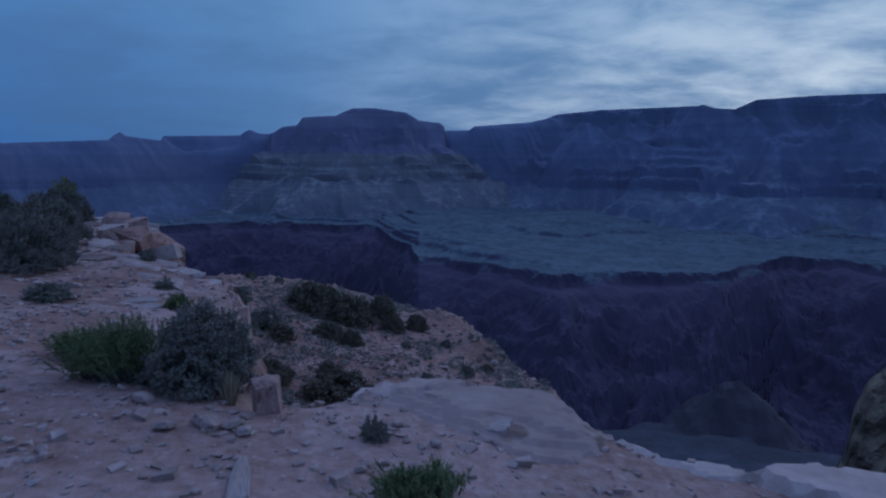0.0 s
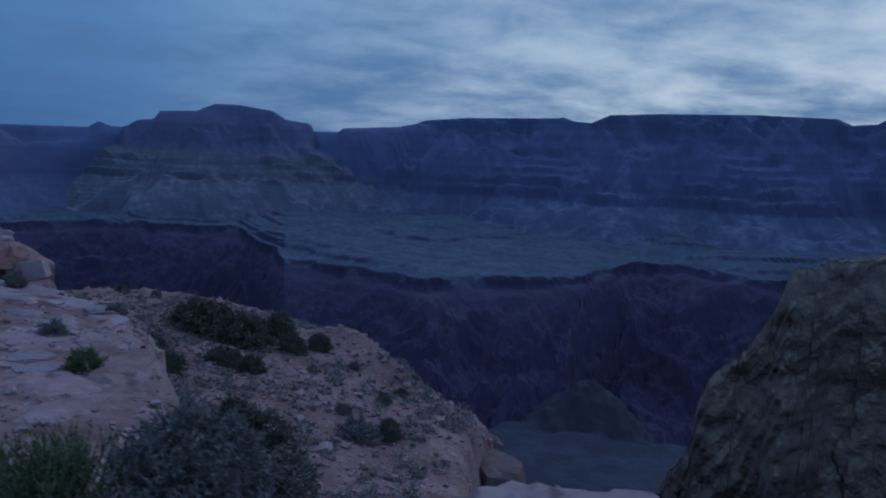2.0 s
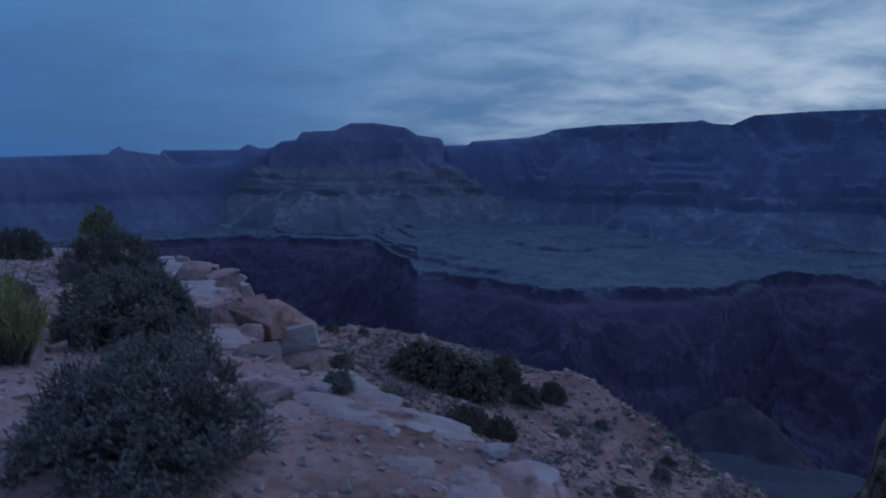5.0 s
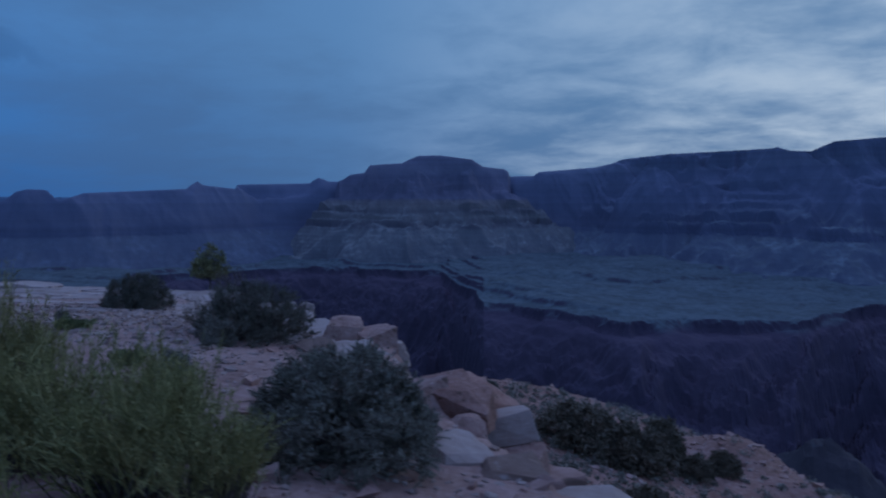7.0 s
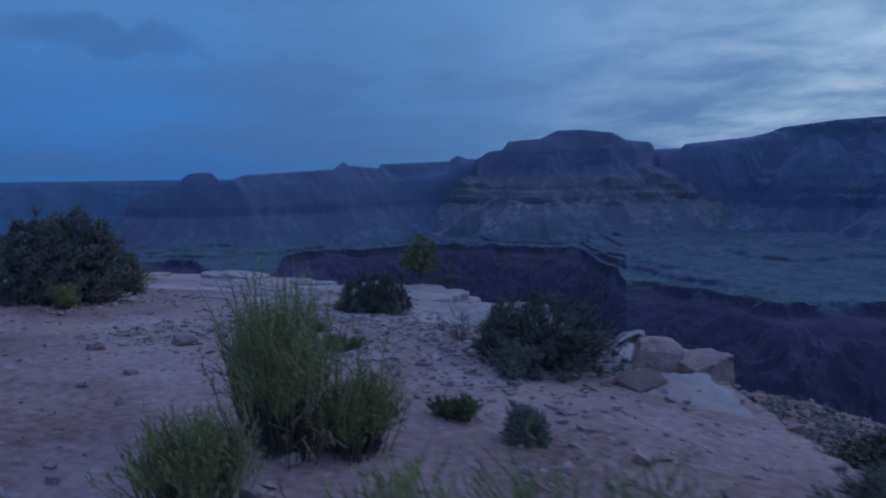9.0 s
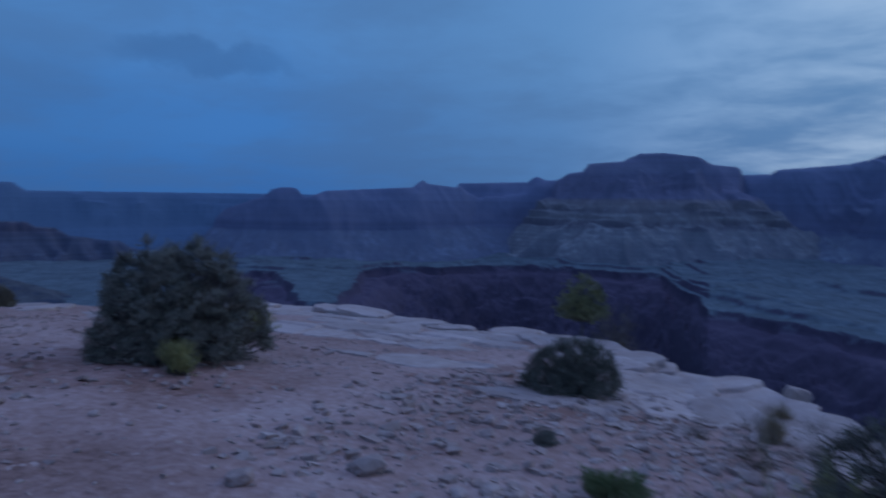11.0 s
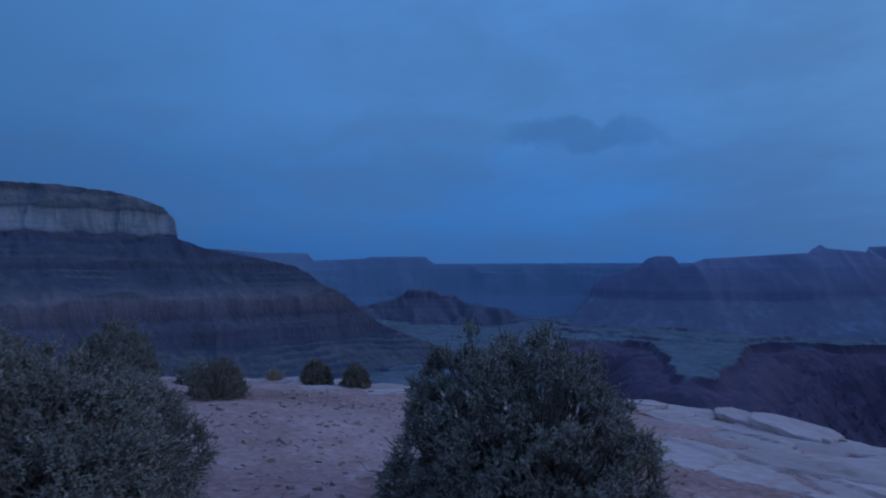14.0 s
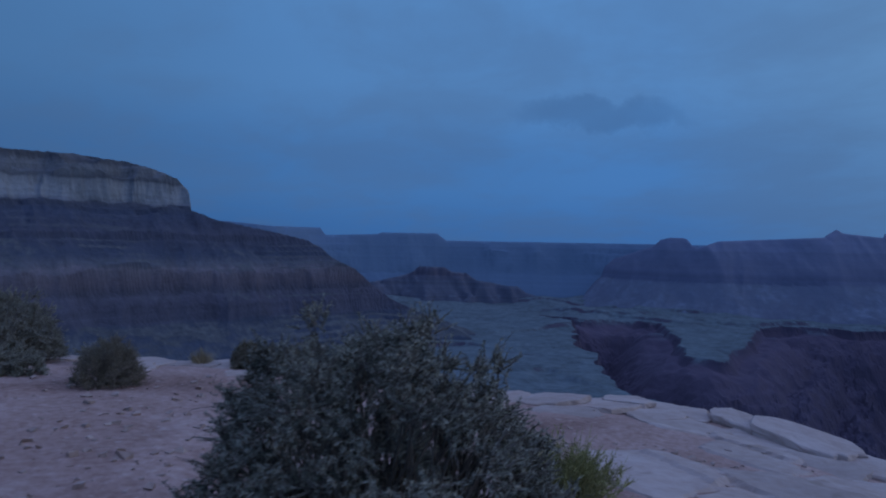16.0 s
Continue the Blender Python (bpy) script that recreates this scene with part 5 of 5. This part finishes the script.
# plates of bare rock: x, y, length, width, turn, lift, pattern, red
for i, (x, y, lx, ly, turn, lift, k, red) in enumerate([
    (-17.65, 22.55, 1.2, 0.7, -20, 0.13, 0, 0), (-16.6, 22.2, 1.9, 0.8, -27, 0.15, 1, 0), (-19.2, 22.0, 0.9, 0.6, 20, 0.11, 2, 0), (-15.2, 21.7, 1.4, 0.8, 5, 0.09, 3, 0), (-14.2, 21.5, 1.0, 0.6, 10, 0.08, 4, 0), (-13.2, 22.2, 1.4, 0.7, 30, 0.12, 5, 0), (-12.4, 21.2, 1.0, 0.7, 0, 0.10, 6, 0), (-10.6, 19.3, 1.3, 0.8, 30, 0.12, 7, 0), (-9.4, 18.7, 1.4, 0.7, 40, 0.12, 8, 0), (-9.8, 18.1, 0.9, 0.5, 20, 0.05, 9, 0),
    (-0.1, 4.35, 1.0, 0.6, 10, 0.0, 0, 0), (0.50, 4.25, 0.5, 0.30, -24, 0.05, 4, 0), (0.30, 3.85, 0.34, 0.24, 40, 0.045, 7, 0),
    (-2.75, 7.75, 0.55, 0.4, 30, 0.0, 8, 0), (-3.3, 8.45, 0.9, 0.5, -40, 0.0, 9, 0), (-3.75, 8.95, 0.8, 0.5, -30, 0.0, 0, 0),
    (-4.15, 9.6, 0.8, 0.6, 60, 0.0, 1, 0), (-2.8, 6.35, 0.34, 0.26, 0, 0.025, 2, 0), (-2.65, 6.1, 0.26, 0.3, 0, 0.025, 3, 0), (-3.1, 7.3, 0.7, 0.3, -40, 0.0, 4, 0),
    (-0.86, 2.80, 0.12, 0.46, 12, 0.02, 5, 0), (-4.6, 8.6, 0.9, 0.6, 15, 0.015, 2, 1)]):
    me = (RED_SLABS if red else SLABS)[k % (4 if red else 10)]
    rock("rock_slab", me, x, y, gz(x, y) + lift, (lx, ly, 1.0), turn, (2 * math.sin(3 * i), 2 * math.cos(5 * i)), "flat reddish rock plate bedded in the soil" if red else "flat pale limestone plate bedded in the soil", "rock", "bare rock plates")

# the broken edge of the point: plates along the rim, in two rows
rng = np.random.default_rng(5)
edge = RIM[20:35]
walked = [0.0]
for (ax, ay), (bx, by) in zip(edge, edge[1:]):
    walked.append(walked[-1] + math.hypot(bx - ax, by - ay))
s = 0.4
count = 0
while s < walked[-1]:
    size = rng.uniform(0.75, 1.7)
    for row, inset in ((0, 0.10 + 0.36 * size), (1, 0.65 + 0.5 * size)):
        if row and rng.uniform() < 0.35:
            continue
        q = s + rng.uniform(-0.2, 0.2)
        x, y = np.interp(q, walked, [p[0] for p in edge]), np.interp(q, walked, [p[1] for p in edge])
        x2, y2 = np.interp(q + 0.3, walked, [p[0] for p in edge]), np.interp(q + 0.3, walked, [p[1] for p in edge])
        dx, dy = x2 - x, y2 - y
        ln = math.hypot(dx, dy) or 1.0
        x, y = x - dy / ln * inset, y + dx / ln * inset
        x, y = (x + 2 * dy / ln * inset, y - 2 * dx / ln * inset) if float(signed_distance(np.array([x]), np.array([y]), RIM)[0]) < 0 else (x, y)
        if -6.2 < x < -4.2 and 10 < y < 13.6:
            continue
        z = max(gz(x, y), float(point_top(x, y)) - 0.06) + (rng.uniform(0.0, 0.08) if x < -8.4 else rng.uniform(-0.02, 0.04))
        rock("rock_slab", SLABS[count % 10], x, y, z, (size, size * rng.uniform(0.55, 0.9), rng.uniform(0.8, 1.7)), math.degrees(math.atan2(dy, dx)) + rng.uniform(-25, 25), (rng.uniform(-4, 4), rng.uniform(-4, 4)), "flat pale limestone plate at the broken rim", "rock", "rim plates")
        count += 1
    s += size * 0.62

# loose stones that can be told apart
spots = []
for cx, cy, spread, number, lo, hi in ((-1.2, 3.4, 0.8, 26, 0.03, 0.08), (-4.6, 6.1, 0.55, 60, 0.05, 0.12), (-4.0, 6.9, 0.7, 30, 0.04, 0.10), (-3.4, 6.6, 0.6, 24, 0.03, 0.10), (-3.6, 5.6, 0.6, 24, 0.03, 0.10), (-4.6, 8.3, 0.7, 16, 0.06, 0.18), (-2.4, 4.6, 0.8, 26, 0.03, 0.08), (-10.6, 14.8, 1.1, 32, 0.05, 0.16), (-9.3, 16.2, 0.9, 18, 0.05, 0.16), (-14.2, 14.3, 0.9, 18, 0.04, 0.11), (-8.9, 9.9, 0.7, 16, 0.05, 0.14), (-11.4, 12.8, 0.9, 14, 0.05, 0.15), (0.0, 17.0, 1.8, 18, 0.08, 0.25), (-2.0, 16.5, 1.8, 20, 0.06, 0.2), (-0.3, 3.3, 0.35, 18, 0.03, 0.08), (-17.5, 18.5, 2.5, 8, 0.04, 0.10), (-14.6, 12.3, 0.7, 12, 0.04, 0.12)):
    for _ in range(number):
        spots.append((cx + rng.normal() * spread, cy + rng.normal() * spread, rng.uniform(lo, hi) ** 1.0))
spots += [(-1.38, 3.30, 0.11), (-1.19, 3.38, 0.15), (-1.08, 3.40, 0.11), (-1.00, 3.34, 0.10), (-1.62, 3.62, 0.13), (-11.38, 13.0, 0.26), (-11.9, 12.4, 0.2), (-21.05, 14.75, 0.12), (-0.72, 12.24, 0.34), (-0.35, 12.5, 0.2), (0.1, 12.9, 0.16)]
for i, (x, y, d) in enumerate(spots):
    if signed_distance(np.array([x]), np.array([y]), RIM)[0] < 0 and y < 12:
        continue
    rock("stone", STONES[i % 8], x, y, gz(x, y) + 0.16 * d, (d, d, d), 67 * i, (20 * math.sin(i), 20 * math.cos(3 * i)), "loose pale angular stone on the soil", "stone", "loose stones")


def gravel(name, number, seed, lo, hi, box, label, mat=None, bias=3.5, patchy=1.0):
    """Small angular stones strewn over the soil, thicker in patches."""
    rng = np.random.default_rng(seed)
    x, y = rng.uniform(box[0], box[1], number), rng.uniform(box[2], box[3], number)
    keep = (patchy * fbm(x * 0.45, y * 0.45, 3, seed) + 0.45 * rng.uniform(-1, 1, number) > 0.02) & ((signed_distance(x, y, RIM) > -0.2) | (signed_distance(x, y, BENCH) > -0.3))
    x, y = x[keep], y[keep]
    n = len(x)
    size = lo + (hi - lo) * rng.uniform(0, 1, n) ** bias
    z = ground_height(x, y) + 0.03 * size
    cube = np.array([(a, b, c) for c in (-1, 1) for b in (-1, 1) for a in (-1, 1)], float)
    shape = cube[None] * rng.uniform(0.55, 1.0, (n, 1, 3)) * np.array([1, 0.8, 0.5]) + rng.normal(scale=0.24, size=(n, 8, 3))
    a = rng.uniform(0, 2 * np.pi, n)
    c, s = np.cos(a)[:, None], np.sin(a)[:, None]
    px, py = shape[..., 0] * c - shape[..., 1] * s, shape[..., 0] * s + shape[..., 1] * c
    v = np.stack([px, py, shape[..., 2]], -1) * (size / 2)[:, None, None] + np.stack([x, y, z], 1)[:, None]
    f = np.array([(0, 2, 3, 1), (4, 5, 7, 6), (0, 1, 5, 4), (1, 3, 7, 5), (3, 2, 6, 7), (2, 0, 4, 6)])
    faces = (np.arange(n)[:, None, None] * 8 + f[None]).reshape(-1, 4)
    ob = new(name, quad_mesh(name, v.reshape(-1, 3), faces, mat or GRAVEL))
    return tagged(ob, label, "gravel", kind="stuff")


gravel("gravel", 46000, 301, 0.012, 0.105, (-26, 4, -1, 25), "small angular stones strewn over pinkish soil")
gravel("pebbles", 17000, 303, 0.012, 0.060, (-6.5, 2.5, 1.5, 10), "pinkish pebbles thick on the soil", PINKSTONE, 2.2, 0.6)
gravel("pebbles", 8000, 304, 0.014, 0.070, (-17, -7, 9, 20), "pinkish pebbles thick on the soil", PINKSTONE, 2.6, 0.8)
gravel("rubble", 5200, 305, 0.025, 0.13, (-12.4, -8.0, 12.6, 17.2), "angular stones thick on the slope beside a dark bush", PINKSTONE, 2.4, 0.35)
gravel("rubble", 9500, 302, 0.02, 0.20, (-8, 3.5, 9, 24), "coarse broken stones on the lower bench", PINKROCK)


def far_scrub():
    """Dark tufts of scrub dotted over the crag, too many to count."""
    rng = np.random.default_rng(9)
    rows, cols = CZ.shape
    V, F, off = [], [], 0
    for _ in range(2200):
        i, j = rng.integers(20, rows - 2), rng.integers(0, cols)
        p = np.array([CX[i, j], CY[i, j], CZ[i, j]])
        rad = 0.14 + 0.40 * rng.uniform() ** 2.5
        at = p + unit(rng.normal(size=(26, 3))) * rad * rng.uniform(0.3, 1, (26, 1)) * np.array([1, 1, 0.7])
        v, f = leaves_at(rng, at, np.array([[0, 0, 0.5]]), 0.8 * rad, 0.42 * rad)
        V.append(v)
        F.append(f + off)
        off += len(v)
    ob = new("scrub", quad_mesh("scrub", np.concatenate(V), np.concatenate(F), DEEPLEAF))
    return tagged(ob, "dark scrub dotted over a rocky spur", "scrub", kind="stuff")


far_scrub()


def bench_scrub():
    """Low grey-green scrub and grass over the lower bench, too many to count."""
    rng = np.random.default_rng(19)
    V, F, off = [], [], 0
    x, y = rng.uniform(-7.5, 3.2, 4200), rng.uniform(8, 23, 4200)
    keep = (signed_distance(x, y, BENCH) > 0.2) & (signed_distance(x, y, RIM) < -0.8) & (fbm(x * 0.5, y * 0.5, 3, 88) + 0.5 * rng.uniform(-1, 1, 4200) > 0.0)
    for px, py in zip(x[keep], y[keep]):
        rad = 0.05 + 0.20 * rng.uniform() ** 2
        n = int(30 + 170 * rad)
        d = unit(rng.normal(size=(n, 3)) + np.array([0, 0, 0.5]))
        d[:, 2] = np.abs(d[:, 2])
        at = np.array([px, py, gz(px, py)]) + d * rad * rng.uniform(0.1, 0.9, (n, 1)) * np.array([1, 1, 0.8])
        v, f = leaves_at(rng, at, d, 0.055, 0.026, 3)
        V.append(v)
        F.append(f + off)
        off += len(v)
    ob = new("low_scrub", quad_mesh("low_scrub", np.concatenate(V), np.concatenate(F), SAGE))
    return tagged(ob, "low grey-green scrub over a stony bench", "scrub", kind="stuff")


bench_scrub()
